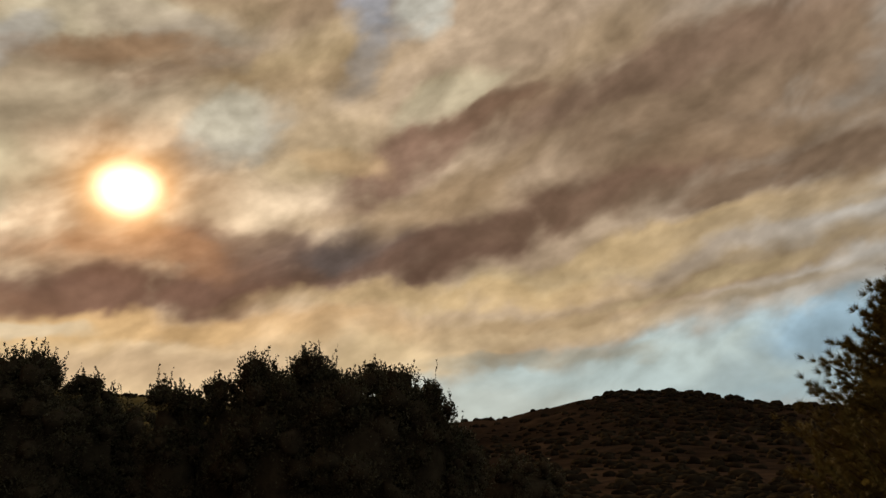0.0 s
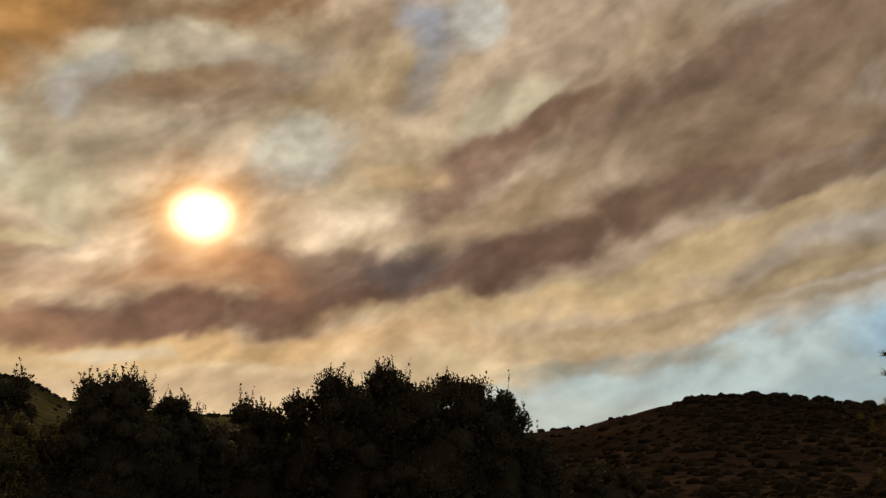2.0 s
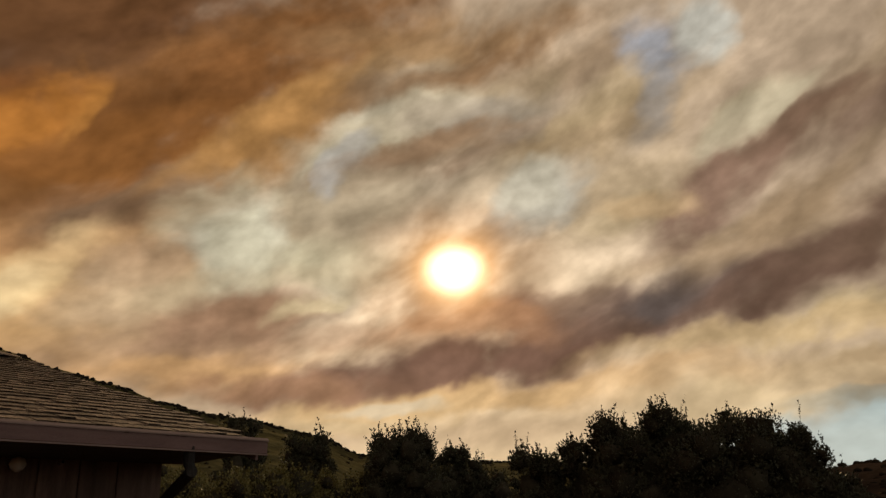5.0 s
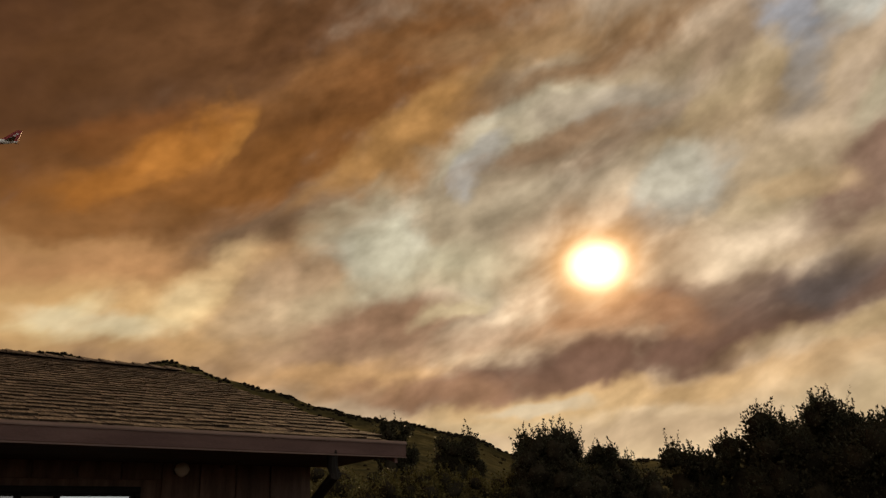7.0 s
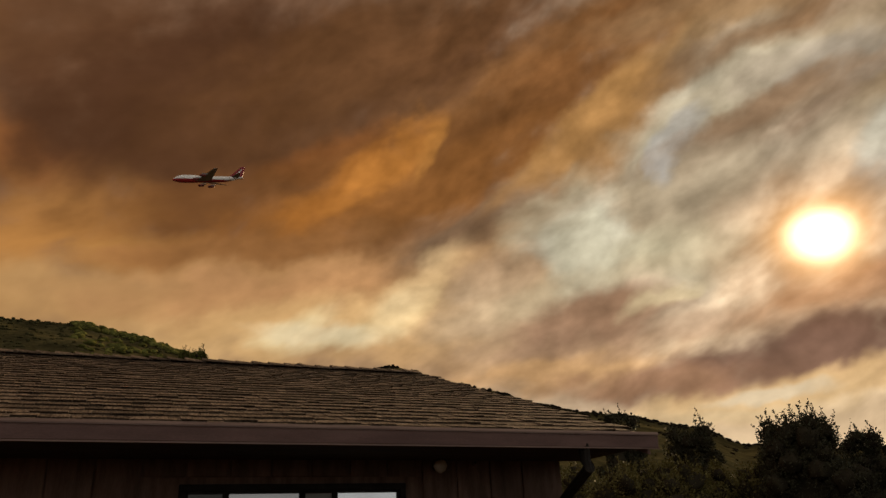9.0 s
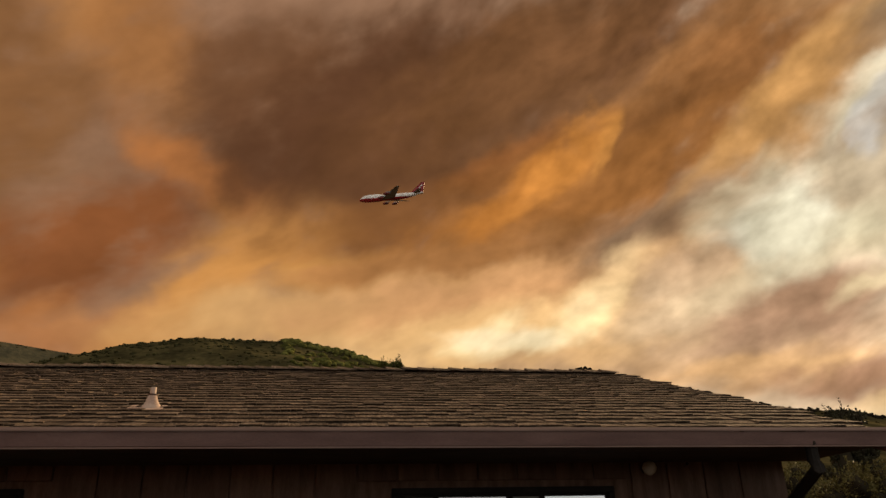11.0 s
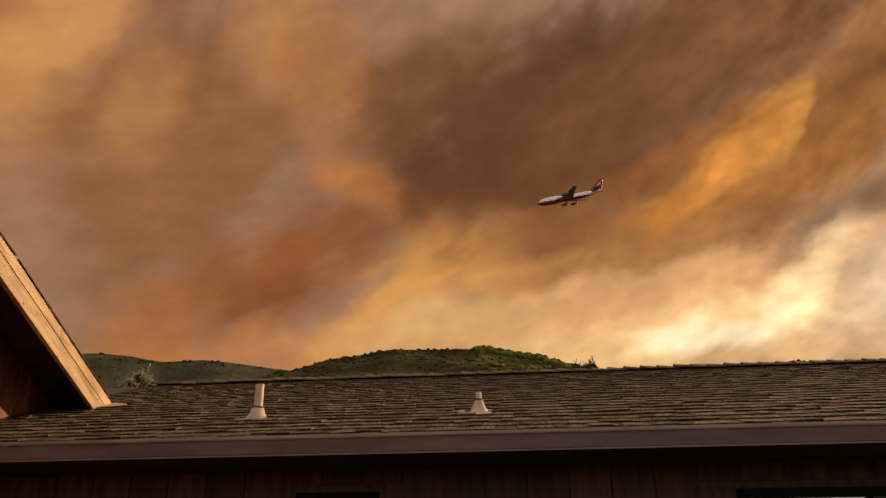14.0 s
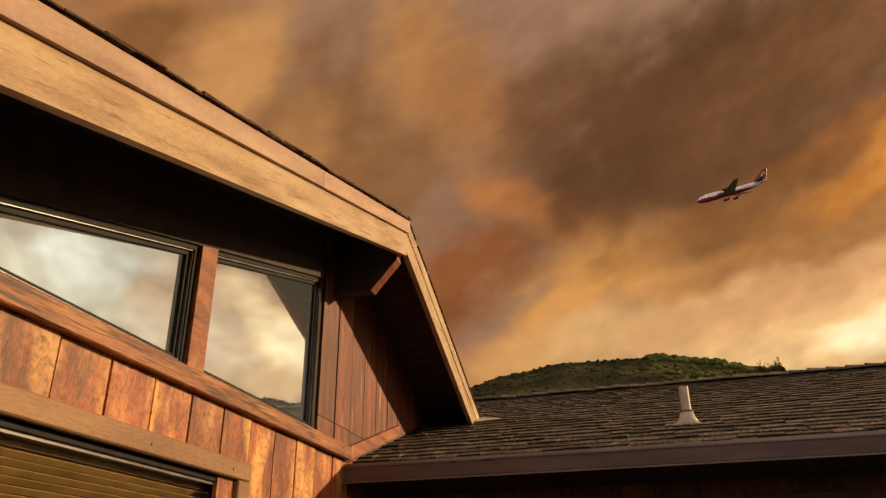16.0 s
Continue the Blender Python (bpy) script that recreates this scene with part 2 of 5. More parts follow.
smoke(78.9, 18.5, 7.4, 1.6, 16, (0.398, 0.277, 0.162), 0.57)
smoke(51.6, 19.3, 9.6, 6.2, 7, (0.474, 0.286, 0.150), 0.86)
smoke(52.2, 14.8, 10.8, 2.8, 5, (0.462, 0.230, 0.108), 0.69)
smoke(59.0, 13.0, 29.4, 3.2, 6, (0.194, 0.108, 0.073), 0.95)
smoke(49.6, 11.7, 20.8, 2.7, 5, (0.201, 0.108, 0.070), 0.97)
smoke(60.5, 15.6, 8.4, 2.5, -2, (0.208, 0.118, 0.077), 0.80)
smoke(69.1, 15.4, 11.1, 3.0, 7, (0.145, 0.099, 0.077), 0.92)
smoke(67.3, 14.9, 4.4, 1.9, 6, (0.113, 0.090, 0.081), 0.57)
smoke(78.4, 16.4, 14.1, 3.0, 20, (0.162, 0.094, 0.063), 0.97)
smoke(88.6, 19.3, 15.5, 2.4, 15, (0.188, 0.113, 0.073), 0.97)
smoke(101.6, 19.4, 18.2, 2.2, 5, (0.194, 0.128, 0.081), 0.97)
smoke(100.1, 22.0, 16.1, 1.7, 2, (0.286, 0.194, 0.118), 0.69)
smoke(83.9, 13.6, 24.1, 1.5, 10, (0.595, 0.440, 0.245), 0.92)
smoke(95.4, 16.3, 17.3, 1.6, 10, (0.429, 0.303, 0.168), 0.86)
smoke(91.3, 15.5, 11.1, 1.0, 11, (0.545, 0.388, 0.201), 0.69)
smoke(102.0, 16.6, 13.3, 1.3, 6, (0.378, 0.277, 0.162), 0.69)
smoke(90.9, 11.7, 20.8, 1.2, 8, (0.339, 0.230, 0.128), 0.80)
smoke(100.0, 13.4, 14.4, 1.5, 8, (0.349, 0.253, 0.145), 0.80)
smoke(76.0, 12.2, 20.8, 1.2, 2, (0.608, 0.419, 0.208), 0.69)
smoke(77.3, 9.6, 25.9, 1.9, 2, (0.582, 0.419, 0.237), 0.80)
smoke(84.6, 10.6, 11.6, 0.7, 3, (0.398, 0.269, 0.145), 0.57)
smoke(94.9, 12.3, 13.3, 0.8, 9, (0.474, 0.358, 0.201), 0.69)
smoke(98.6, 11.2, 12.1, 0.8, 7, (0.330, 0.253, 0.156), 0.69)
smoke(55.3, 9.8, 25.1, 1.5, 3, (0.557, 0.339, 0.162), 0.92)
smoke(51.8, 7.0, 20.7, 1.9, -2, (0.705, 0.497, 0.294), 0.92)
smoke(64.1, 9.3, 14.3, 1.9, 3, (0.649, 0.429, 0.223), 0.69)
smoke(71.7, 7.6, 11.8, 2.2, -1, (0.690, 0.508, 0.286), 0.80)
smoke(96.1, 5.9, 25.2, 5.2, 6, (0.398, 0.508, 0.532), 0.97)
smoke(100.7, 7.5, 14.1, 2.7, 7, (0.378, 0.497, 0.545), 0.95)
smoke(90.4, 6.6, 20.1, 2.8, 4, (0.485, 0.557, 0.520), 0.97)
smoke(84.2, 5.2, 17.7, 2.9, 1, (0.497, 0.582, 0.557), 0.97)
smoke(77.5, 4.2, 14.6, 2.9, -1, (0.557, 0.595, 0.532), 0.92)
smoke(102.9, 8.4, 7.7, 2.0, 11, (0.339, 0.474, 0.557), 0.97)
smoke(82.3, 7.6, 11.6, 0.9, -0, (0.388, 0.349, 0.261), 0.69)
smoke(45.5, 30.6, 8.5, 2.6, 35, (0.474, 0.419, 0.303), 0.80)
smoke(43.0, 27.8, 3.9, 1.6, 55, (0.398, 0.378, 0.349), 0.80)
smoke(54.1, 30.6, 6.1, 2.3, -4, (0.294, 0.261, 0.215), 0.80)
smoke(49.9, 28.4, 12.6, 1.3, 13, (0.277, 0.181, 0.108), 0.80)
smoke(38.9, 29.9, 6.5, 3.3, 44, (0.330, 0.168, 0.059), 0.80)
smoke(52.6, 34.0, 13.4, 1.7, 12, (0.253, 0.134, 0.059), 0.80)
smoke(70.3, 33.2, 2.7, 4.3, 72, (0.330, 0.339, 0.368), 0.86)
smoke(73.8, 34.2, 3.0, 3.0, 55, (0.557, 0.532, 0.451), 0.92)
smoke(76.1, 27.2, 5.8, 1.3, 20, (0.608, 0.508, 0.339), 0.92)
smoke(77.4, 25.7, 7.9, 1.2, 19, (0.208, 0.123, 0.077), 0.80)
smoke(59.3, 23.8, 5.8, 3.2, 32, (0.440, 0.408, 0.339), 0.80)
smoke(66.5, 22.2, 5.9, 1.8, 9, (0.508, 0.378, 0.215), 0.69)
smoke(72.1, 22.9, 7.9, 3.3, 27, (0.269, 0.162, 0.108), 0.80)
smoke(75.5, 19.3, 8.1, 2.5, 21, (0.388, 0.261, 0.150), 0.80)
smoke(40.5, 16.8, 5.3, 1.8, 18, (0.508, 0.429, 0.294), 0.69)
smoke(47.1, 30.4, 9.5, 2.5, 16, (0.605, 0.503, 0.337), 0.92)
smoke(43.5, 27.9, 3.4, 1.9, 36, (0.498, 0.455, 0.387), 0.80)
smoke(58.9, 24.8, 4.3, 3.3, 36, (0.563, 0.503, 0.377), 0.92)
smoke(53.4, 31.0, 8.5, 2.0, 3, (0.449, 0.356, 0.250), 0.69)
smoke(51.2, 28.7, 10.1, 1.3, 11, (0.350, 0.215, 0.119), 0.69)
smoke(67.3, 22.3, 5.0, 1.4, -8, (0.563, 0.377, 0.197), 0.69)
smoke(34.9, 21.6, 4.9, 4.3, 65, (0.648, 0.581, 0.408), 0.92)
smoke(32.1, 24.1, 5.1, 2.9, 31, (0.473, 0.388, 0.250), 0.69)
smoke(28.5, 24.4, 7.2, 2.0, 28, (0.248, 0.141, 0.077), 0.69)
smoke(35.9, 29.6, 10.3, 2.1, 30, (0.473, 0.238, 0.077), 0.80)
smoke(35.7, 16.1, 8.8, 2.5, 4, (0.350, 0.200, 0.114), 0.92)
smoke(40.1, 17.0, 4.5, 1.0, 17, (0.662, 0.516, 0.292), 0.69)
smoke(21.2, 19.5, 7.4, 1.7, 30, (0.755, 0.503, 0.250), 0.69)
smoke(19.5, 17.0, 4.6, 2.0, 36, (0.788, 0.581, 0.309), 0.69)
smoke(13.4, 15.4, 6.5, 1.3, -6, (0.838, 0.681, 0.419), 0.69)
smoke(42.0, 10.9, 11.0, 1.9, 1, (0.301, 0.165, 0.104), 0.80)
smoke(44.4, 8.7, 8.0, 1.3, 6, (0.723, 0.623, 0.419), 0.80)
smoke(53.2, 15.5, 10.0, 1.9, -11, (0.498, 0.238, 0.104), 0.46)
smoke(44.0, 8.5, 14.0, 1.7, 4, (0.734, 0.503, 0.260), 0.80)
smoke(50.8, 9.5, 17.2, 1.5, 2, (0.766, 0.491, 0.230), 0.69)
smoke(46.1, 9.3, 4.8, 0.8, 3, (0.734, 0.622, 0.441), 0.57)
smoke(38.0, 10.9, 10.9, 1.7, 0, (0.352, 0.188, 0.098), 0.69)
# ---- end of the banks

# streaks, puffs and fine wisps over everything, calmer in the thick smoke towards the fire:
# thin smoke is paler and cooler, thick smoke browner
calm = wmath("MULTIPLY", ramped(AZ, -5.0, 30.0, 0.36, 1.0), ramped(EL, 2.0, 11.0, 0.30, 1.0))
for tilt, long, across, seed, deep in ((19, 12.0, 5.0, 3.0, 0.40), (24, 5.5, 3.0, 11.0, 0.56), (16, 2.4, 1.5, 23.0, 0.40), (22, 1.1, 0.7, 31.0, 0.15)):
    wisps = wmath("SUBTRACT", grain(drawn(soft_warp, tilt, long, across, seed), 3.0, 0.45), 0.5)
    mad = wnode("ShaderNodeVectorMath")
    mad.operation = "MULTIPLY_ADD"
    mad.inputs[1].default_value, mad.inputs[2].default_value = [deep * 2.0 * k for k in (0.96, 1.0, 1.06)], (1, 1, 1)
    WL.new(wmath("MULTIPLY", wisps, calm), mad.inputs[0])
    mul = wnode("ShaderNodeVectorMath")
    mul.operation = "MULTIPLY"
    WL.new(SKY, mul.inputs[0])
    WL.new(mad.outputs[0], mul.inputs[1])
    SKY = mul.outputs[0]


def glow(wide, colour, power):
    """Light of the sun's own disc spread by the smoke."""
    global SKY
    m = WN.new("ShaderNodeMapping")
    m.vector_type = "TEXTURE"
    m.inputs["Location"].default_value = toward(SUN_AZ, SUN_EL)
    m.inputs["Scale"].default_value = (radians(wide), radians(wide), radians(wide) * 0.82)
    WL.new(coord.outputs["Generated"], m.inputs["Vector"])
    g = WN.new("ShaderNodeTexGradient")
    g.gradient_type = "SPHERICAL"
    WL.new(m.outputs[0], g.inputs[0])
    p = WN.new("ShaderNodeMath")
    p.operation = "POWER"
    p.inputs[1].default_value = power
    WL.new(g.outputs["Fac"], p.inputs[0])
    v = wnode("ShaderNodeVectorMath")
    v.operation = "SCALE"
    v.inputs[0].default_value = colour
    WL.new(p.outputs[0], v.inputs["Scale"])
    s = wnode("ShaderNodeVectorMath")
    WL.new(SKY, s.inputs[0])
    WL.new(v.outputs[0], s.inputs[1])
    SKY = s.outputs[0]


glow(10.5, (0.17, 0.060, 0.004), 2.0)
glow(5.8, (2.8, 1.3, 0.32), 3.0)
glow(3.1, (5.0, 4.4, 3.2), 2.0)
WL.new(SKY, background.inputs["Color"])
background.inputs["Strength"].default_value = 1.0

sun_data = bpy.data.lights.new("sun", "SUN")
sun_data.energy, sun_data.angle, sun_data.color = 3.2, radians(1.2), (1.0, 0.68, 0.36)
sun = new("sun", sun_data)
sun.matrix_world = look((0, 0, 40), Vector((0, 0, 40)) - toward(SUN_AZ, SUN_EL))

# ---------------------------------------------------------------- materials


def material(name, dark, mid, light, scale=6.0, grain=(1, 1, 1), rough=0.8, bump=0.3, fine=60.0, spread=0.25, metal=0.0,
             patch=None, island=False, dist=0.01, spec=0.5, rot=0.0, fleck=None):
    """A weathered surface: broad stains, fine grain, relief, and a shift of tone from piece to piece."""
    mt = bpy.data.materials.new(name)
    mt.use_nodes = True
    nt = mt.node_tree
    bsdf = nt.nodes["Principled BSDF"]
    tc = nt.nodes.new("ShaderNodeTexCoord")
    mp = nt.nodes.new("ShaderNodeMapping")
    mp.vector_type = "TEXTURE"
    mp.inputs["Scale"].default_value = [1 / v for v in grain]
    mp.inputs["Rotation"].default_value = (rot, 0, 0)
    nt.links.new(tc.outputs["Object"], mp.inputs["Vector"])
    src = mp.outputs[0]
    info = nt.nodes.new("ShaderNodeNewGeometry" if island else "ShaderNodeObjectInfo")
    rnd = info.outputs["Random Per Island" if island else "Random"]
    shift = nt.nodes.new("ShaderNodeVectorMath")
    shift.operation = "MULTIPLY_ADD"
    shift.inputs[1].default_value = (7.3, 5.1, 9.7)
    nt.links.new(rnd, shift.inputs[0])
    nt.links.new(src, shift.inputs[2])

    def noise_at(s, detail):
        n = nt.nodes.new("ShaderNodeTexNoise")
        n.inputs["Scale"].default_value, n.inputs["Detail"].default_value = s, detail
        nt.links.new(shift.outputs[0], n.inputs["Vector"])
        return n.outputs["Fac"]

    broad, small = noise_at(scale, 4.0), noise_at(fine, 3.0)
    add = nt.nodes.new("ShaderNodeMath")
    add.operation = "MULTIPLY_ADD"
    add.inputs[1].default_value = 0.45
    nt.links.new(small, add.inputs[0])
    nt.links.new(broad, add.inputs[2])
    ramp = nt.nodes.new("ShaderNodeValToRGB")
    el = ramp.color_ramp.elements
    el[0].position, el[0].color = 0.52, (*dark, 1)
    el[1].position, el[1].color = 0.95, (*light, 1)
    e = el.new(0.72)
    e.color = (*mid, 1)
    nt.links.new(add.outputs[0], ramp.inputs[0])
    colour = ramp.outputs[0]
    if patch:
        pc, lo, hi, ps = patch
        pn = noise_at(ps, 5.0)
        pr = nt.nodes.new("ShaderNodeMapRange")
        pr.inputs["From Min"].default_value, pr.inputs["From Max"].default_value = lo, hi
        nt.links.new(pn, pr.inputs["Value"])
        pm = nt.nodes.new("ShaderNodeMix")
        pm.data_type = "RGBA"
        pm.inputs["B"].default_value = (*pc, 1)
        nt.links.new(pr.outputs[0], pm.inputs["Factor"])
        nt.links.new(colour, pm.inputs["A"])
        colour = pm.outputs["Result"]
    if fleck:
        fc, lo, hi, size = fleck
        fm = nt.nodes.new("ShaderNodeMapping")
        fm.inputs["Scale"].default_value = size
        nt.links.new(shift.outputs[0], fm.inputs["Vector"])
        fn = nt.nodes.new("ShaderNodeTexNoise")
        fn.inputs["Scale"].default_value, fn.inputs["Detail"].default_value, fn.inputs["Distortion"].default_value = 1.0, 4.0, 0.6
        nt.links.new(fm.outputs[0], fn.inputs["Vector"])
        fr_ = nt.nodes.new("ShaderNodeMapRange")
        fr_.inputs["From Min"].default_value, fr_.inputs["From Max"].default_value = lo, hi
        nt.links.new(fn.outputs["Fac"], fr_.inputs["Value"])
        fx = nt.nodes.new("ShaderNodeMix")
        fx.data_type = "RGBA"
        fx.inputs["B"].default_value = (*fc, 1)
        nt.links.new(fr_.outputs[0], fx.inputs["Factor"])
        nt.links.new(colour, fx.inputs["A"])
        colour = fx.outputs["Result"]
    tone = nt.nodes.new("ShaderNodeMapRange")
    tone.inputs["To Min"].default_value, tone.inputs["To Max"].default_value = 1 - spread, 1 + spread
    nt.links.new(rnd, tone.inputs["Value"])
    hsv = nt.nodes.new("ShaderNodeHueSaturation")
    nt.links.new(tone.outputs[0], hsv.inputs["Value"])
    nt.links.new(colour, hsv.inputs["Color"])
    nt.links.new(hsv.outputs[0], bsdf.inputs["Base Color"])
    bsdf.inputs["Specular IOR Level"].default_value = spec
    bsdf.inputs["Roughness"].default_value, bsdf.inputs["Metallic"].default_value = rough, metal
    b = nt.nodes.new("ShaderNodeBump")
    b.inputs["Strength"].default_value, b.inputs["Distance"].default_value = bump, dist
    nt.links.new(add.outputs[0], b.inputs["Height"])
    nt.links.new(b.outputs[0], bsdf.inputs["Normal"])
    return mt


M_SHAKE = material("weathered_shake", (0.040, 0.028, 0.020), (0.116, 0.082, 0.059), (0.25, 0.19, 0.138), 7.0, (10, 1.2, 6), 0.85, 0.5, 30.0, 0.42, spec=0.08)
M_SHAKE_ALL = material("weathered_shake_field", (0.040, 0.028, 0.020), (0.116, 0.082, 0.059), (0.25, 0.19, 0.138), 7.0, (10, 1.2, 6), 0.85, 0.5, 30.0, 0.42, island=True, spec=0.08)
M_OLD_SHAKE = material("red_brown_old_shake", (0.030, 0.017, 0.011), (0.075, 0.042, 0.026), (0.15, 0.088, 0.052), 7.0, (6, 1.2, 6), 0.85, 0.4, 30.0, 0.32, island=True, spec=0.1)
# Colour of the shake butts: the shadow line of each course painted dark.
M_BUTT_SHADE = material("dark_butt_shade", (0.022, 0.016, 0.012), (0.045, 0.033, 0.024), (0.085, 0.063, 0.045), 12.0, (1, 1, 1), 0.9, 0.3, 60.0, 0.3, spec=0.1)
M_SIDING = material("red_brown_siding", (0.11, 0.024, 0.006), (0.32, 0.074, 0.016), (0.50, 0.155, 0.036), 2.4, (4, 4, 1.5), 0.55, 0.9, 26.0, 0.24,
                    patch=((0.78, 0.38, 0.10), 0.46, 0.64, 1.5), fleck=((0.12, 0.032, 0.010), 0.46, 0.80, (8, 8, 26)))
# Half as bright as M_SIDING: rake shade in the colour, fewer worn patches.
M_SIDING_HIGH = material("red_brown_shaded_siding", (0.065, 0.013, 0.004), (0.16, 0.034, 0.009), (0.27, 0.070, 0.020), 3.0, (5, 5, 0.9), 0.6, 0.8, 26.0, 0.22,
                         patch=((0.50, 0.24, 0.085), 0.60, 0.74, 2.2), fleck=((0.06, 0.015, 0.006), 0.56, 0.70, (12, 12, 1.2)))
M_DARKSIDING = material("dark_brown_siding", (0.080, 0.046, 0.032), (0.130, 0.077, 0.055), (0.18, 0.109, 0.079), 5.0, (3, 3, 0.5), 0.7, 0.4, 50.0, 0.2)
M_TRIM = material("stained_trim_board", (0.12, 0.027, 0.008), (0.26, 0.070, 0.019), (0.40, 0.135, 0.040), 4.0, (4, 0.6, 4), 0.62, 0.5, 40.0, 0.12,
                  fleck=((0.46, 0.19, 0.06), 0.58, 0.78, (5, 14, 1.2)))
M_SILL = material("worn_sill_board", (0.14, 0.040, 0.012), (0.31, 0.105, 0.030), (0.48, 0.205, 0.066), 3.0, (7, 0.7, 7), 0.55, 0.8, 22.0, 0.1,
                  fleck=((0.075, 0.026, 0.010), 0.52, 0.62, (7, 4, 9)))
M_BELT = material("tan_trim_board", (0.20, 0.098, 0.042), (0.32, 0.168, 0.072), (0.46, 0.26, 0.115), 1.4, (4, 0.6, 4), 0.65, 0.4, 40.0, 0.1)
M_RAKE = material("bleached_rake_board", (0.28, 0.17, 0.082), (0.48, 0.315, 0.165), (0.60, 0.43, 0.25), 2.2, (5, 0.7, 5), 0.7, 0.5, 45.0, 0.08,
                  patch=((0.30, 0.165, 0.075), 0.52, 0.72, 3.0), fleck=((0.20, 0.105, 0.046), 0.60, 0.74, (9, 5, 14)), rot=math.atan(0.302))
M_RAKE_FAR = material("bleached_far_rake_board", (0.28, 0.17, 0.082), (0.48, 0.315, 0.165), (0.60, 0.43, 0.25), 2.2, (5, 0.7, 5), 0.7, 0.5, 45.0, 0.08,
                  patch=((0.30, 0.165, 0.075), 0.52, 0.72, 3.0), fleck=((0.20, 0.105, 0.046), 0.60, 0.74, (9, 5, 14)), rot=-math.atan(0.335))
M_RAKE_TRIM = material("pinkish_rake_trim_paint", (0.28, 0.15, 0.088), (0.42, 0.245, 0.150), (0.52, 0.33, 0.21), 2.6, (5, 0.7, 5), 0.6, 0.3, 45.0, 0.08, rot=math.atan(0.302))
# Dark soffit tone; also stands for eave shade on the beam and gable wall.
M_SOFFIT = material("soffit_board_and_eave_shade", (0.028, 0.016, 0.010), (0.046, 0.027, 0.016), (0.07, 0.042, 0.026), 4.0, (1, 3, 1), 0.8, 0.3, 40.0, 0.1)
M_GUTTER = material("brown_gutter_paint", (0.115, 0.065, 0.058), (0.15, 0.087, 0.077), (0.19, 0.113, 0.10), 3.0, (0.6, 3, 3), 0.5, 0.12, 80.0, 0.05, spec=0.25)
M_DRIP = material("pale_brown_edge_metal", (0.15, 0.095, 0.08), (0.19, 0.125, 0.105), (0.24, 0.16, 0.13), 3.0, (0.6, 3, 3), 0.5, 0.1, 80.0, 0.05, spec=0.25)
M_VENT = material("pinkish_vent_paint", (0.38, 0.25, 0.19), (0.52, 0.37, 0.29), (0.60, 0.45, 0.36), 7.0, (1, 1, 1), 0.5, 0.1, 60.0, 0.05)
M_RUST = material("rusty_band", (0.06, 0.03, 0.02), (0.10, 0.05, 0.03), (0.16, 0.08, 0.05), 20.0, (1, 1, 1), 0.7, 0.2, 90.0, 0.1)
M_FRAME = material("black_window_frame", (0.012, 0.010, 0.009), (0.019, 0.016, 0.014), (0.030, 0.025, 0.022), 8.0, (1, 1, 1), 0.6, 0.05, 80.0, 0.1, spec=0.12)
M_ALU = material("grey_aluminium_track", (0.14, 0.13, 0.12), (0.19, 0.18, 0.17), (0.25, 0.24, 0.22), 8.0, (1, 1, 1), 0.35, 0.05, 80.0, 0.05, metal=0.6)
M_SLAT = material("ochre_blind_slat", (0.24, 0.15, 0.04), (0.33, 0.21, 0.06), (0.42, 0.28, 0.09), 6.0, (1, 1, 1), 0.5, 0.1, 60.0, 0.08)
M_STUCCO = material("cream_chimney_stucco", (0.36, 0.28, 0.19), (0.50, 0.40, 0.28), (0.60, 0.49, 0.36), 9.0, (1, 1, 1), 0.9, 0.4, 90.0, 0.05)
M_MESH = material("sooty_spark_mesh", (0.03, 0.022, 0.017), (0.055, 0.04, 0.03), (0.09, 0.065, 0.05), 20.0, (1, 1, 1), 0.6, 0.1, 90.0, 0.15)
M_GLOBE = material("frosted_lamp_glass", (0.45, 0.42, 0.38), (0.58, 0.55, 0.50), (0.66, 0.63, 0.58), 9.0, (1, 1, 1), 0.25, 0.03, 60.0, 0.0)
M_BARK = material("grey_brown_bark", (0.030, 0.022, 0.016), (0.06, 0.045, 0.032), (0.10, 0.078, 0.058), 12.0, (3, 3, 0.7), 0.95, 0.8, 50.0, 0.2, spec=0.12)
M_LEAF = material("dark_shrub_leaf", (0.030, 0.029, 0.017), (0.048, 0.046, 0.027), (0.070, 0.067, 0.038), 2.5, (1, 1, 1), 0.55, 0.1, 30.0, 0.35, island=True, spec=0.12)
# Darker than M_LEAF: the shade inside a crown is put into this colour.
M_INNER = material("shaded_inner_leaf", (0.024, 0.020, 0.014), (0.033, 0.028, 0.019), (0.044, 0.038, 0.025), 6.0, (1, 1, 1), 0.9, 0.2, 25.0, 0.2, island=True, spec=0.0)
M_GOLDLEAF = material("olive_gold_leaf", (0.065, 0.058, 0.018), (0.125, 0.108, 0.036), (0.22, 0.18, 0.065), 2.5, (1, 1, 1), 0.6, 0.1, 30.0, 0.35, island=True, spec=0.12)
M_PALELEAF = material("pale_bush_leaf", (0.25, 0.23, 0.13), (0.42, 0.39, 0.25), (0.60, 0.56, 0.42), 2.5, (1, 1, 1), 0.6, 0.1, 30.0, 0.35, island=True, spec=0.12)
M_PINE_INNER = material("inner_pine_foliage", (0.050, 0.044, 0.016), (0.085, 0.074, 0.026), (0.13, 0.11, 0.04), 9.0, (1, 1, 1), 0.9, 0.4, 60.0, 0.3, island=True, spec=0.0)
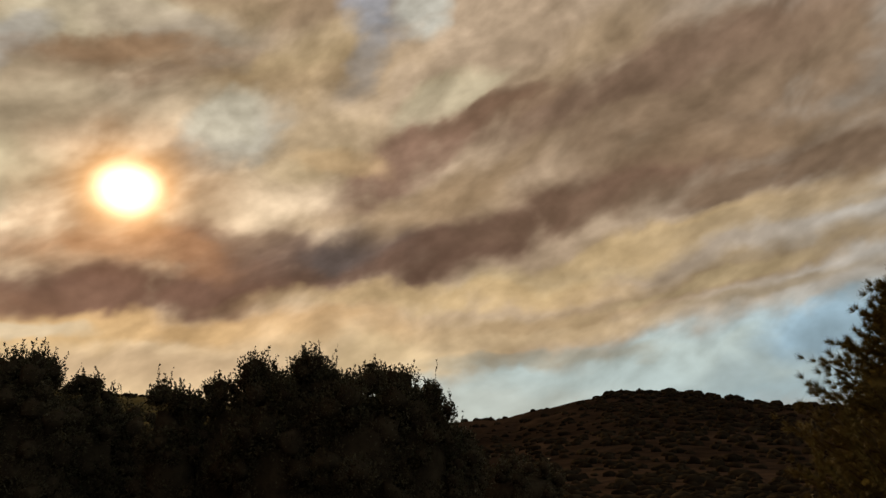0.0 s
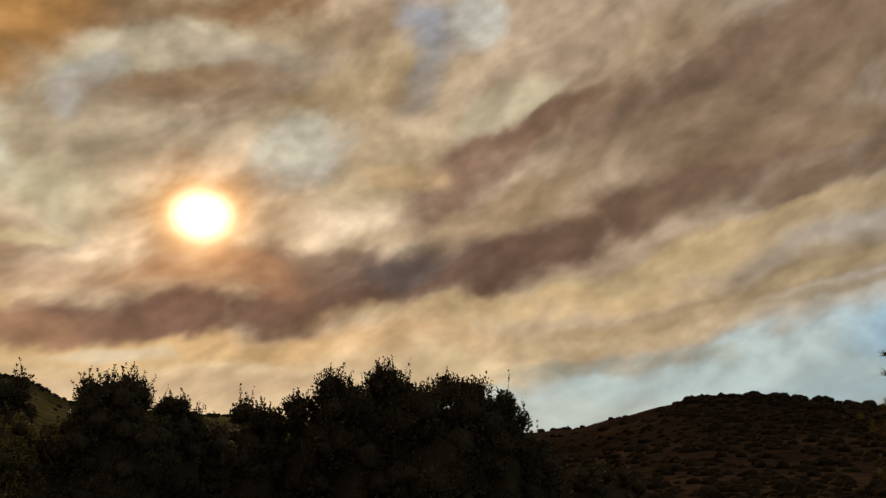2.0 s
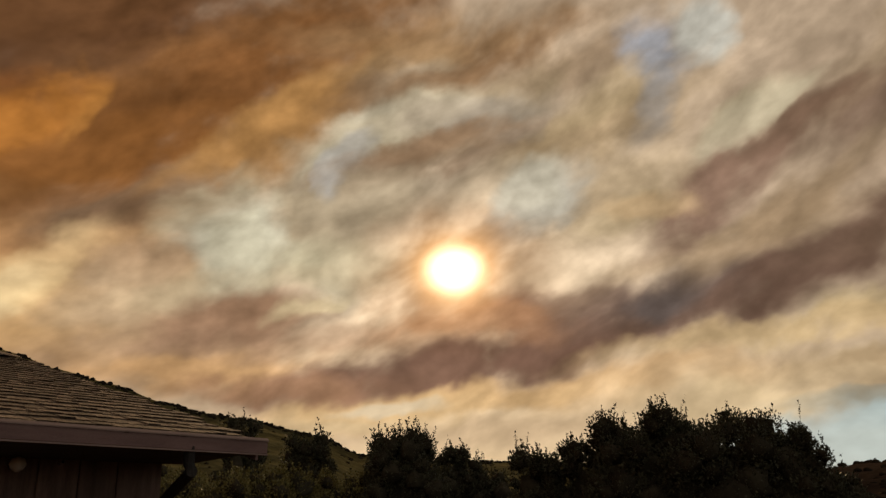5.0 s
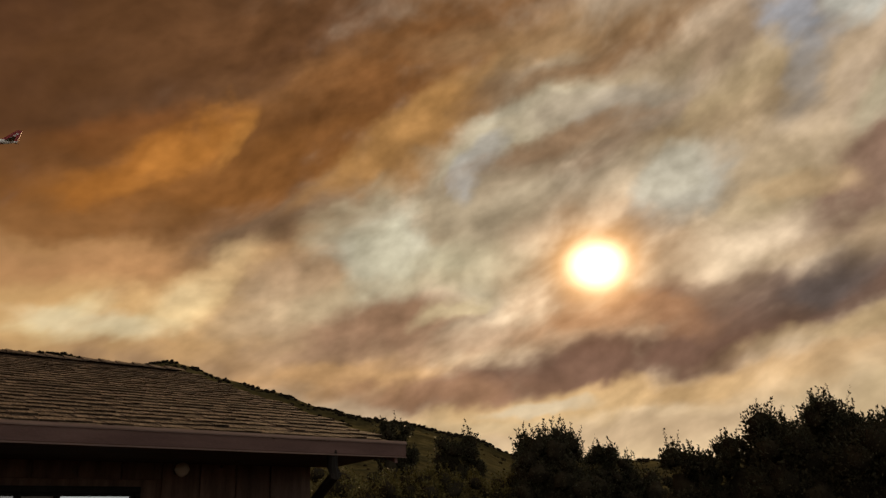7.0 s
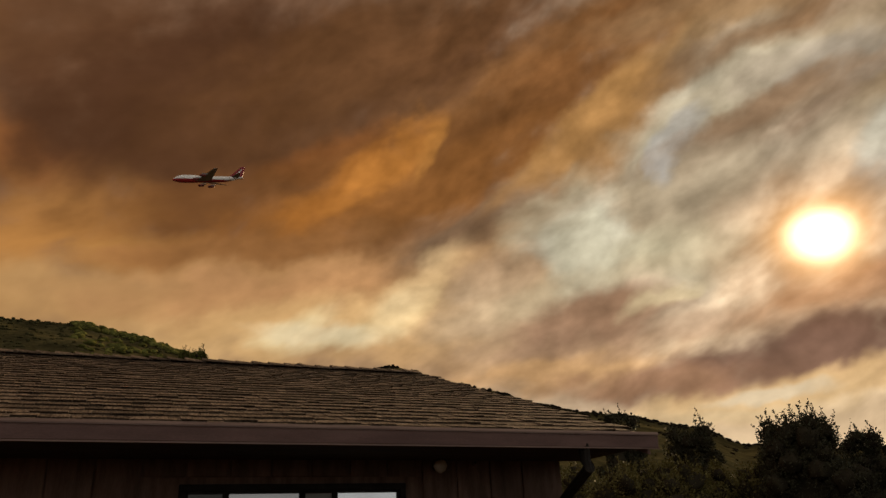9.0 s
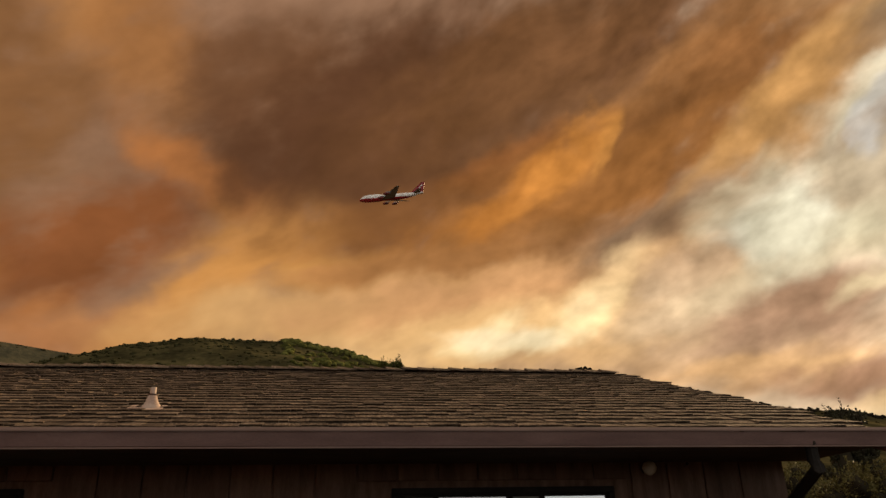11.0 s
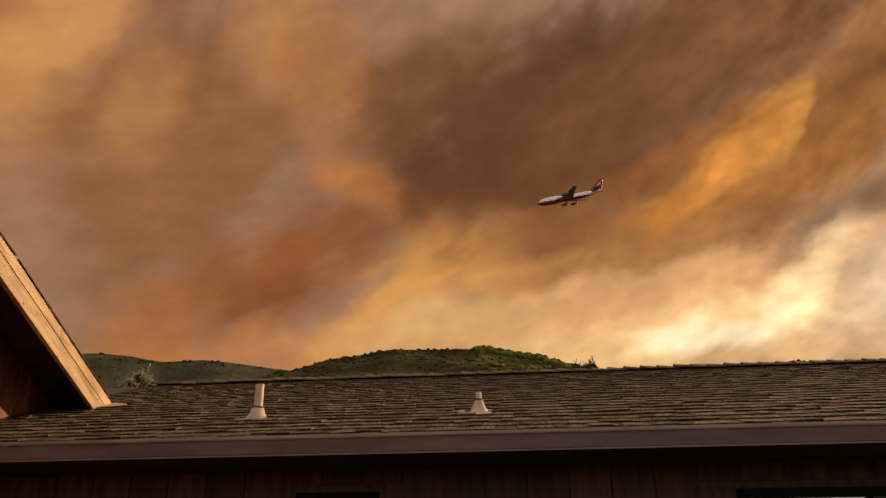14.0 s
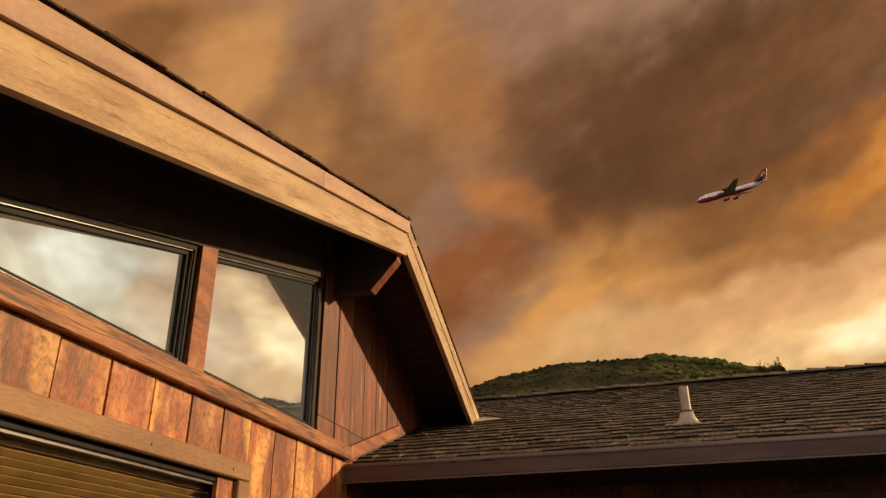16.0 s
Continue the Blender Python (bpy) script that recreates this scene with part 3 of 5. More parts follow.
M_NEEDLE = material("pine_needle", (0.075, 0.066, 0.022), (0.14, 0.12, 0.04), (0.22, 0.18, 0.065), 2.0, (1, 1, 1), 0.6, 0.1, 30.0, 0.3, island=True, spec=0.12)
M_GROUND = material("dry_grass_ground", (0.030, 0.021, 0.013), (0.055, 0.040, 0.025), (0.09, 0.066, 0.042), 0.25, (1, 1, 1), 0.95, 0.6, 3.0, 0.0, spec=0.0)
M_GREENHILL = material("chaparral_hillside", (0.034, 0.031, 0.015), (0.066, 0.058, 0.027), (0.12, 0.102, 0.045), 0.05, (1, 1, 1), 0.95, 0.9, 0.4, 0.0, dist=2.0, spec=0.0)
M_HAZEHILL = material("far_grey_green_hillside", (0.040, 0.040, 0.027), (0.062, 0.060, 0.040), (0.10, 0.092, 0.058), 0.03, (1, 1, 1), 0.95, 0.9, 0.3, 0.0, dist=2.0, spec=0.0)
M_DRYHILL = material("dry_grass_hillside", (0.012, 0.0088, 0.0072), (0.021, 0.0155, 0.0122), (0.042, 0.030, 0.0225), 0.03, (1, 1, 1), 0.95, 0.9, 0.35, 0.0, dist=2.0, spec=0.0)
M_HILLBUSH = material("hill_scrub_leaf", (0.050, 0.052, 0.015), (0.10, 0.102, 0.030), (0.18, 0.175, 0.05), 0.5, (1, 1, 1), 0.9, 0.5, 2.5, 0.35, island=True, dist=0.3, spec=0.0)
M_OLIVEBUSH = material("olive_scrub_leaf", (0.030, 0.028, 0.013), (0.052, 0.048, 0.022), (0.085, 0.078, 0.034), 0.5, (1, 1, 1), 0.9, 0.5, 2.5, 0.25, island=True, dist=0.3, spec=0.0)
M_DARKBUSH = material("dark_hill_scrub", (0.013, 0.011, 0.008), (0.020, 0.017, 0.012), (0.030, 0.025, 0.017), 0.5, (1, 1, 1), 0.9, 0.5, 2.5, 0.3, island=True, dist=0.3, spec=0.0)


def plain(name, colour, rough, metal=0.0):
    mt = bpy.data.materials.new(name)
    mt.use_nodes = True
    p = mt.node_tree.nodes["Principled BSDF"]
    p.inputs["Base Color"].default_value, p.inputs["Roughness"].default_value, p.inputs["Metallic"].default_value = (*colour, 1), rough, metal
    return mt


M_GLASS = plain("solar_film_glass", (0.82, 0.89, 0.98), 0.02, 0.93)
M_INSIDE = plain("dim_room", (0.03, 0.025, 0.02), 0.9)


def clear_glass():
    mt = bpy.data.materials.new("window_glass")
    mt.use_nodes = True
    nt = mt.node_tree
    nt.nodes.remove(nt.nodes["Principled BSDF"])
    through_, gloss, mixer, fres = (nt.nodes.new(k) for k in ("ShaderNodeBsdfTransparent", "ShaderNodeBsdfGlossy", "ShaderNodeMixShader", "ShaderNodeFresnel"))
    fres.inputs["IOR"].default_value = 1.7
    gloss.inputs["Roughness"].default_value = 0.02
    nt.links.new(fres.outputs[0], mixer.inputs[0])
    nt.links.new(through_.outputs[0], mixer.inputs[1])
    nt.links.new(gloss.outputs[0], mixer.inputs[2])
    nt.links.new(mixer.outputs[0], nt.nodes["Material Output"].inputs["Surface"])
    return mt


M_CLEAR = clear_glass()


def livery(name, top, low, line, slope):
    """Aircraft paint: one colour above a slanting line, another below."""
    mt = bpy.data.materials.new(name)
    mt.use_nodes = True
    nt = mt.node_tree
    p = nt.nodes["Principled BSDF"]
    tc, sp = nt.nodes.new("ShaderNodeTexCoord"), nt.nodes.new("ShaderNodeSeparateXYZ")
    nt.links.new(tc.outputs["Object"], sp.inputs[0])
    ma = nt.nodes.new("ShaderNodeMath")
    ma.operation = "MULTIPLY_ADD"
    ma.inputs[1].default_value = slope
    nt.links.new(sp.outputs["X"], ma.inputs[0])
    nt.links.new(sp.outputs["Z"], ma.inputs[2])
    r = nt.nodes.new("ShaderNodeMapRange")
    r.inputs["From Min"].default_value, r.inputs["From Max"].default_value = line - 0.15, line + 0.15
    nt.links.new(ma.outputs[0], r.inputs["Value"])
    mx = nt.nodes.new("ShaderNodeMix")
    mx.data_type = "RGBA"
    mx.inputs["A"].default_value, mx.inputs["B"].default_value = (*low, 1), (*top, 1)
    nt.links.new(r.outputs[0], mx.inputs["Factor"])
    nt.links.new(mx.outputs["Result"], p.inputs["Base Color"])
    p.inputs["Roughness"].default_value = 0.4
    return mt


M_BODY = livery("white_over_red_paint", (0.88, 0.86, 0.84), (0.34, 0.020, 0.025), -0.6, -0.030)
M_FIN = livery("red_and_white_fin", (0.62, 0.58, 0.56), (0.30, 0.020, 0.025), 200.0, 0.0)
M_WING = plain("grey_wing_paint", (0.22, 0.21, 0.20), 0.45)
M_ENGINE = plain("dark_red_engine", (0.16, 0.02, 0.02), 0.4)
M_WHITE = plain("white_mark_paint", (0.7, 0.68, 0.66), 0.4)

# ---------------------------------------------------------------- building helpers


def part(name, bm, mat, parent=None, label="", smooth=False):
    """Links a bmesh as one mesh object, under a thing or a part where one is given."""
    me = bpy.data.meshes.new(name)
    if smooth:
        for f in bm.faces:
            f.smooth = True
    bm.to_mesh(me)
    bm.free()
    me.materials.append(mat)
    ob = new(name, me)
    ob.parent = parent
    return tagged(ob, label) if label else ob


def raw(name, verts, faces, mat, parent=None, label="", smooth=False):
    me = bpy.data.meshes.new(name)
    me.from_pydata(verts, [], faces)
    if smooth:
        me.polygons.foreach_set("use_smooth", [True] * len(me.polygons))
    me.materials.append(mat)
    ob = new(name, me)
    ob.parent = parent
    return tagged(ob, label) if label else ob


def thing(name, m, label, category, group="", kind=""):
    ob = new(name)
    ob.empty_display_size = 0.1
    ob.matrix_world = m
    return tagged(ob, label, category, group, kind)


def box(x0, x1, y0, y1, z0, z1, bevel=0.0, bm=None):
    bm = bm or bmesh.new()
    r = bmesh.ops.create_cube(bm, size=1, matrix=Matrix.LocRotScale(((x0 + x1) / 2, (y0 + y1) / 2, (z0 + z1) / 2), None, (x1 - x0, y1 - y0, z1 - z0)))
    if bevel:
        es = {e for v in r["verts"] for e in v.link_edges}
        bmesh.ops.bevel(bm, geom=list(es), offset=bevel, segments=1, affect="EDGES")
    return bm


def prism(outline, axis, a, b, bm=None):
    """A flat outline of (u, v) pairs drawn out from a to b along an axis."""
    bm = bm or bmesh.new()
    put = {"x": lambda u, v, w: (w, u, v), "y": lambda u, v, w: (u, w, v), "z": lambda u, v, w: (u, v, w)}[axis]
    lo = [bm.verts.new(put(u, v, a)) for u, v in outline]
    hi = [bm.verts.new(put(u, v, b)) for u, v in outline]
    n = len(outline)
    bm.faces.new(lo)
    bm.faces.new(hi[::-1])
    for i in range(n):
        bm.faces.new((lo[i], hi[i], hi[(i + 1) % n], lo[(i + 1) % n]))
    bmesh.ops.recalc_face_normals(bm, faces=bm.faces)
    return bm


def lathe(rings, n=24, bm=None, m=Matrix()):
    """A turned form from (radius, height) pairs."""
    bm = bm or bmesh.new()
    loops = [[bm.verts.new(m @ Vector((r * math.cos(2 * math.pi * i / n), r * math.sin(2 * math.pi * i / n), z))) for i in range(n)] for r, z in rings]
    for a, b in zip(loops, loops[1:]):
        for i in range(n):
            bm.faces.new((a[i], a[(i + 1) % n], b[(i + 1) % n], b[i]))
    bm.faces.new(loops[0][::-1])
    bm.faces.new(loops[-1])
    return bm


def tube(points, r, n=12, bm=None, squash=1.0):
    """A tube along a line of points; r is one radius or one for each point."""
    bm = bm or bmesh.new()
    pts = [Vector(p) for p in points]
    loops = []
    for i, p in enumerate(pts):
        d = (pts[min(i + 1, len(pts) - 1)] - pts[max(i - 1, 0)]).normalized()
        u = d.cross(Vector((0.31, 0.95, 0.05))).normalized()
        v = d.cross(u)
        rr = r[i] if isinstance(r, (list, tuple)) else r
        loops.append([bm.verts.new(p + (u * math.cos(2 * math.pi * k / n) + v * squash * math.sin(2 * math.pi * k / n)) * rr) for k in range(n)])
    for a, b in zip(loops, loops[1:]):
        for k in range(n):
            bm.faces.new((a[k], a[(k + 1) % n], b[(k + 1) % n], b[k]))
    bm.faces.new(loops[0][::-1])
    bm.faces.new(loops[-1])
    bmesh.ops.recalc_face_normals(bm, faces=bm.faces)
    return bm

# ---------------------------------------------------------------- ground and hills
ground = raw("ground", [(-3000, -3000, 0), (3000, -3000, 0), (3000, 3000, 0), (-3000, 3000, 0)], [(0, 1, 2, 3)], M_GROUND)
tagged(ground, "dry bare ground with sparse brown grass", "ground", kind="structure")


def crest_line(pairs, az):
    """Smooth skyline through (azimuth, elevation) knots."""
    for (a0, e0), (a1, e1) in zip(pairs, pairs[1:]):
        if az <= a1:
            u = min(max((az - a0) / (a1 - a0), 0), 1)
            return e0 + (e1 - e0) * (0.5 * u + 0.5 * u * u * (3 - 2 * u))
    return pairs[-1][1]


def rise(pairs, crest, foot, back, seed, az, r, rough=0.012):
    """Height of a ridge's surface at an azimuth and a distance."""
    peak = 1.65 + crest * math.tan(radians(crest_line(pairs, az)))
    u = (r - foot) / (crest - foot)
    h = peak * u ** 1.25 if u < 1 else peak * max(0.0, 1 - 0.5 * ((r - crest) / (back - crest)) ** 1.5)
    x, y = r * math.sin(radians(az)), r * math.cos(radians(az))
    n = noise.fractal(Vector((x * 0.02 + seed, y * 0.02, 0.3)), 0.8, 2.0, 5)
    calm = 0.12 + 0.88 * min(1.0, abs(u - 1) * 6)
    return x, y, h + n * rough * r * min(1.0, u * 1.2) * calm


def hill(name, label, mat, ridge, step=0.3):
    """A ridge seen across the yard: rises from its foot to the skyline and falls off behind."""
    pairs, crest, foot, back, seed = ridge
    a0, a1 = pairs[0][0], pairs[-1][0]
    cols = int((a1 - a0) / step) + 1
    far = [foot + (crest - foot) * (k / 30) ** 0.8 for k in range(30)] + [crest + (back - crest) * k / 8 for k in range(9)]
    rows = len(far)
    verts = [rise(pairs, crest, foot, back, seed, a0 + (a1 - a0) * i / (cols - 1), r) for i in range(cols) for r in far]
    faces = [(k, k + rows, k + rows + 1, k + 1) for i in range(cols - 1) for k in range(i * rows, i * rows + rows - 1)]
    return tagged(raw(name, verts, faces, mat, smooth=True), label, "hill", kind="structure")


GREEN = ((-34, 9.5), (-21, 12.8), (-18, 13.8), (-14.4, 14.85), (-9.8, 15.58), (-3, 15.6), (0.6, 14.95), (4.2, 13.85), (9, 12.4), (16, 9))
FAR = ((-75, 12.5), (-50, 12.6), (-38, 13.2), (-34, 13.6), (-31, 14.1), (-29.5, 14.1), (-27, 13.9), (-24, 14.22), (-18, 13.85), (-10, 12.5), (0, 11))
SLOPE = ((-2, 11.5), (5, 13.2), (12.2, 13.4), (14.4, 13.0), (16.9, 12.85), (19, 13.25), (20.5, 12.9), (22.9, 12.05), (26.8, 11.1), (30, 10), (33.4, 9.15), (36, 8.7), (41, 7.5), (44, 6.1), (50, 5.3), (56, 4.9), (66, 4.0), (76, 2.9))
DRY = ((62, 1.5), (70, 2.7), (75.8, 3.1), (80.4, 3.15), (82.5, 3.85), (85.4, 4.45), (88.3, 4.85), (91.8, 4.75), (95.2, 4.3), (98, 3.6), (104, 3.0), (125, 3.5), (150, 2.0))
R_FAR, R_GREEN, R_SLOPE, R_DRY = (FAR, 520, 260, 700, 5), (GREEN, 310, 90, 400, 2), (SLOPE, 205, 60, 300, 9), (DRY, 315, 32, 420, 13)
hill("hill_far", "distant grey-green hills in smoky light", M_HAZEHILL, R_FAR, 0.5)
hill("hill_green", "green chaparral-covered hill behind the house", M_GREENHILL, R_GREEN)
hill("hill_slope", "dark hillside falling away towards the sunset", M_GREENHILL, R_SLOPE)
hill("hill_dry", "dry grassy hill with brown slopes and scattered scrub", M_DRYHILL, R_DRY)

ball = bmesh.new()
bmesh.ops.create_icosphere(ball, subdivisions=2, radius=1)
BALL_V = np.array([v.co for v in ball.verts])
BALL_F = np.array([[v.index for v in f.verts] for f in ball.faces])
ball.free()


def scrub(name, label, mat, ridge, count, size, az0, az1, seed, crest_share=0.5, power=0.7):
    """Many low rounded bushes scattered over a hillside."""
    rng = np.random.default_rng(seed)
    pairs, crest, foot, back, bumps = ridge
    vs, fs = [], []
    for k in range(count):
        az = rng.uniform(az0, az1)
        u = 1 - abs(rng.normal(0, 0.015)) if rng.random() < crest_share else rng.uniform(0.08, 1.0) ** power
        r = foot + (crest - foot) * u
        x, y, h = rise(pairs, crest, foot, back, bumps, az, r)
        s = rng.uniform(*size) * (0.35 + 0.65 * u)
        v = BALL_V * (1 + rng.normal(0, 0.16, (len(BALL_V), 1))) * (s * rng.uniform(0.8, 1.5), s * rng.uniform(0.8, 1.5), s * rng.uniform(0.6, 0.9))
        fs.append(BALL_F + len(BALL_V) * k)
        vs.append(v + (x, y, h + (0.25 if crest_share > 0.9 else 0.05) * s))
    ob = raw(name, np.concatenate(vs).tolist(), np.concatenate(fs).tolist(), mat, smooth=True)
    return tagged(ob, label, "scrub", kind="stuff")


scrub("hill_scrub", "low olive scrub on the hill crest", M_OLIVEBUSH, R_GREEN, 1300, (0.35, 0.9), -22, 3, 3, 0.10)
scrub("hill_scrub", "large green bushes at the end of the hill crest", M_HILLBUSH, R_GREEN, 420, (0.8, 1.9), -3.6, 4.8, 4, 0.35)
scrub("far_scrub", "dim bushes on the distant hills", M_OLIVEBUSH, R_FAR, 160, (0.5, 1.3), -36, -15, 5, 0.3)
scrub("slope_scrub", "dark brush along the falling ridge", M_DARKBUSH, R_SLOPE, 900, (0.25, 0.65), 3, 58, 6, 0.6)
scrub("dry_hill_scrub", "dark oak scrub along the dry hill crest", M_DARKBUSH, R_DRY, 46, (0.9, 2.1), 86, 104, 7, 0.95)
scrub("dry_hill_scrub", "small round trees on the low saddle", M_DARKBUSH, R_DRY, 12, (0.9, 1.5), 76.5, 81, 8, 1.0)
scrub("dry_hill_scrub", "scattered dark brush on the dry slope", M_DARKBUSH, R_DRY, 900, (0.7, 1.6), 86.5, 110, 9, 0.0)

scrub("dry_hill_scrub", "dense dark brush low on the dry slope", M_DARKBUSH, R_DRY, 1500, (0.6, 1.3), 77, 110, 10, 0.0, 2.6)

# ---------------------------------------------------------------- plants


def leaves(points, ways, size, rng):
    """Pointed folded leaves at points, along ways."""
    n = len(points)
    ways = ways / np.linalg.norm(ways, axis=1, keepdims=True)
    side = np.cross(ways, rng.normal(0, 1, (n, 3)))
    side /= np.linalg.norm(side, axis=1, keepdims=True) + 1e-9
    up = np.cross(side, ways)
    ln = (size * rng.uniform(0.6, 1.25, n))[:, None]
    a, tip = points, points + ways * ln
    l = points + ways * ln * 0.5 + side * ln * 0.28 + up * ln * 0.08
    r = points + ways * ln * 0.5 - side * ln * 0.28 + up * ln * 0.08
    v = np.stack([a, l, tip, r], 1).reshape(-1, 3)
    k = np.arange(n)[:, None] * 4
    return v, np.concatenate([k + (0, 1, 2), k + (0, 2, 3)])


def shrub(az, dist, top, half, label, mat, seed, depth=1.0, count=9000, sprigs=90, leaf=0.055, low=0.0, name="shrub"):
    """A dense evergreen shrub: stems, a crown of leafy clumps, and upright leafy shoots that break its outline."""
    rng = np.random.default_rng(seed)
    height = 1.65 + dist * math.tan(radians(top + 0.35)) - low
    wide = dist * math.tan(radians(half)) * 1.25
    ob = thing(name, Matrix.Translation((dist * math.sin(radians(az)) + 0.2, dist * math.cos(radians(az)), low)), label, "shrub", "shrubs by the yard")
    stems = bmesh.new()
    for k in range(5):
        a = rng.uniform(0, 6.28)
        e = Vector((math.cos(a) * wide * 0.5, math.sin(a) * wide * 0.5, height * 0.7))
        tube([(0, 0, -0.05), e * 0.35 + Vector((rng.normal(0, 0.06), rng.normal(0, 0.06), 0)), e], [0.06, 0.045, 0.015], 7, stems)
    part("stems", stems, M_BARK, ob)
    # clumps fill a lens-shaped crown
    vs, fs, n0 = [], [], 0
    iv, clumps = [], []
    for k in range(120):
        a, q = rng.uniform(0, 6.28), math.sqrt(rng.random())
        z = rng.uniform(0.10, 0.97)
        lim = math.sqrt(max(0.12, 1 - max(0, (z - 0.35) / 0.72) ** 3))
        s = rng.uniform(0.16, 0.28) * min(wide, height * 0.5) * (1.2 - 0.42 * z)
        c = np.array((math.cos(a) * q * wide * lim * 0.86, math.sin(a) * q * wide * depth * lim * 0.86, max(s, z * (height - s * 1.1))))
        clumps.append((c, s))
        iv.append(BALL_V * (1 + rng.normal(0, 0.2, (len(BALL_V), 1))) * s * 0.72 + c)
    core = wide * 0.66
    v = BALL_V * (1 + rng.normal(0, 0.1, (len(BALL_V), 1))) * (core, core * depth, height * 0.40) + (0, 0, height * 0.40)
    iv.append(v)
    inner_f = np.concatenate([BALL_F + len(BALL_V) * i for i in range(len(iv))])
    # lumps behind the leaves, painted in the crown's inner shade
    raw("inner_foliage", np.concatenate(iv).tolist(), inner_f.tolist(), M_INNER, ob, "inner foliage coloured dark for inner shade", smooth=True)
    # leaves on the clumps
    each = int(count * 4.2) // len(clumps)
    for c, s in clumps:
        d = rng.normal(0, 1, (each, 3))
        d /= np.linalg.norm(d, axis=1, keepdims=True)
        p = c + d * s * rng.uniform(0.72, 1.28, (each, 1))
        v, f = leaves(p, d + rng.normal(0, 0.5, (each, 3)) + (0, 0, 0.5), leaf, rng)
        vs.append(v)
        fs.append(f + n0)
        n0 += len(v)
    # leafy shoots
    for k in range(int(sprigs * 1.7)):
        c, s = clumps[rng.integers(len(clumps))]
        if c[2] < height * 0.5:
            continue
        a = rng.uniform(0, 6.28)
        base = c + s * np.array((math.cos(a) * 0.6, math.sin(a) * 0.6, 0.7))
        way = np.array((rng.normal(0, 0.22), rng.normal(0, 0.22), 1.0))
        ln = (rng.uniform(0.08, 0.28) if rng.random() < 0.88 else rng.uniform(0.28, 0.5)) * max(1.0, leaf / 0.06)
        m = int(8 + ln * 50 * min(1.0, 0.06 / leaf))
        t = rng.uniform(0, 1, m)[:, None]
        p = base + way * t * ln
        w = rng.normal(0, 0.7, (m, 3)) + (0, 0, 0.8)
        v, f = leaves(p, w, leaf * 0.9, rng)
        vs.append(v)
        fs.append(f + n0)
        n0 += len(v)
        q = np.array([base + (0.004, 0, 0), base + (-0.004, 0.004, 0), base + (-0.003, -0.004, 0), base + way * ln])
        vs.append(q)
        fs.append(np.array([(0, 1, 3), (1, 2, 3), (2, 0, 3)]) + n0)
        n0 += 4
    raw("crown", np.concatenate(vs).tolist(), np.concatenate(fs).tolist(), mat, ob)
    return ob


shrub(47.2, 15.5, 7.9, 3.4, "dark dense evergreen shrub with upright leafy shoots", M_LEAF, 11, sprigs=260)
shrub(51.0, 16.5, 6.5, 2.0, "small dark evergreen shrub beside a larger one", M_LEAF, 12, count=4500, sprigs=70)
shrub(56.6, 14.5, 6.2, 2.0, "rounded dark shrub at the edge of a tall thicket", M_LEAF, 13, count=5000, sprigs=90)
shrub(60.0, 14.8, 6.6, 2.6, "dark thicket shrub with a ragged leafy top", M_LEAF, 14, count=6000, sprigs=90)
shrub(64.3, 14.0, 8.2, 4.2, "tall black-green thicket shrub with spiky shoots", M_LEAF, 15, count=12000, sprigs=220)
shrub(69.5, 14.0, 7.7, 4.6, "broad tall thicket shrub dark against the sky", M_LEAF, 16, count=13000, sprigs=220)
shrub(73.6, 14.2, 6.1, 2.9, "thicket shrub tapering down at its side", M_LEAF, 17, count=8000, sprigs=120)
shrub(76.0, 14.5, 2.6, 2.4, "low dark shrub at the foot of the thicket", M_LEAF, 18, count=5000, sprigs=70)
shrub(53.6, 17.5, 4.6, 3.0, "low dark shrub between taller ones", M_LEAF, 19, count=5000, sprigs=70)
shrub(35.4, 30.0, 8.9, 1.7, "spiky dark bush on the hillside beyond the house", M_LEAF, 20, count=5000, sprigs=90, leaf=0.10)
shrub(40.0, 24.0, 7.9, 2.0, "dark bush with loose leafy shoots beyond the house", M_LEAF, 21, count=6000, sprigs=70, leaf=0.08)
shrub(37.0, 15.0, 5.4, 4.6, "olive-gold leafy bush beyond the house corner", M_GOLDLEAF, 22, count=9000, sprigs=120)
shrub(42.6, 16.0, 4.8, 3.2, "olive-gold bush between house and thicket", M_GOLDLEAF, 23, count=7000, sprigs=90)
shrub(30.5, 17.0, 6.2, 3.6, "dull olive bush behind the house corner", M_GOLDLEAF, 24, count=7000, sprigs=90)
shrub(80.5, 19.0, 0.4, 3.4, "low dark brush below the dry hill", M_LEAF, 25, count=4000, sprigs=70)
shrub(-29.8, 40.0, 12.75, 1.5, "pale flowering bush on the slope behind the roof ridge", M_PALELEAF, 26, count=5000, sprigs=50, leaf=0.12)

shrub(4.5, 296.0, 13.85, 1.1, "feathery green bush at the end of the hill crest", M_HILLBUSH, 27, count=5000, sprigs=120, leaf=0.55, low=66.0)


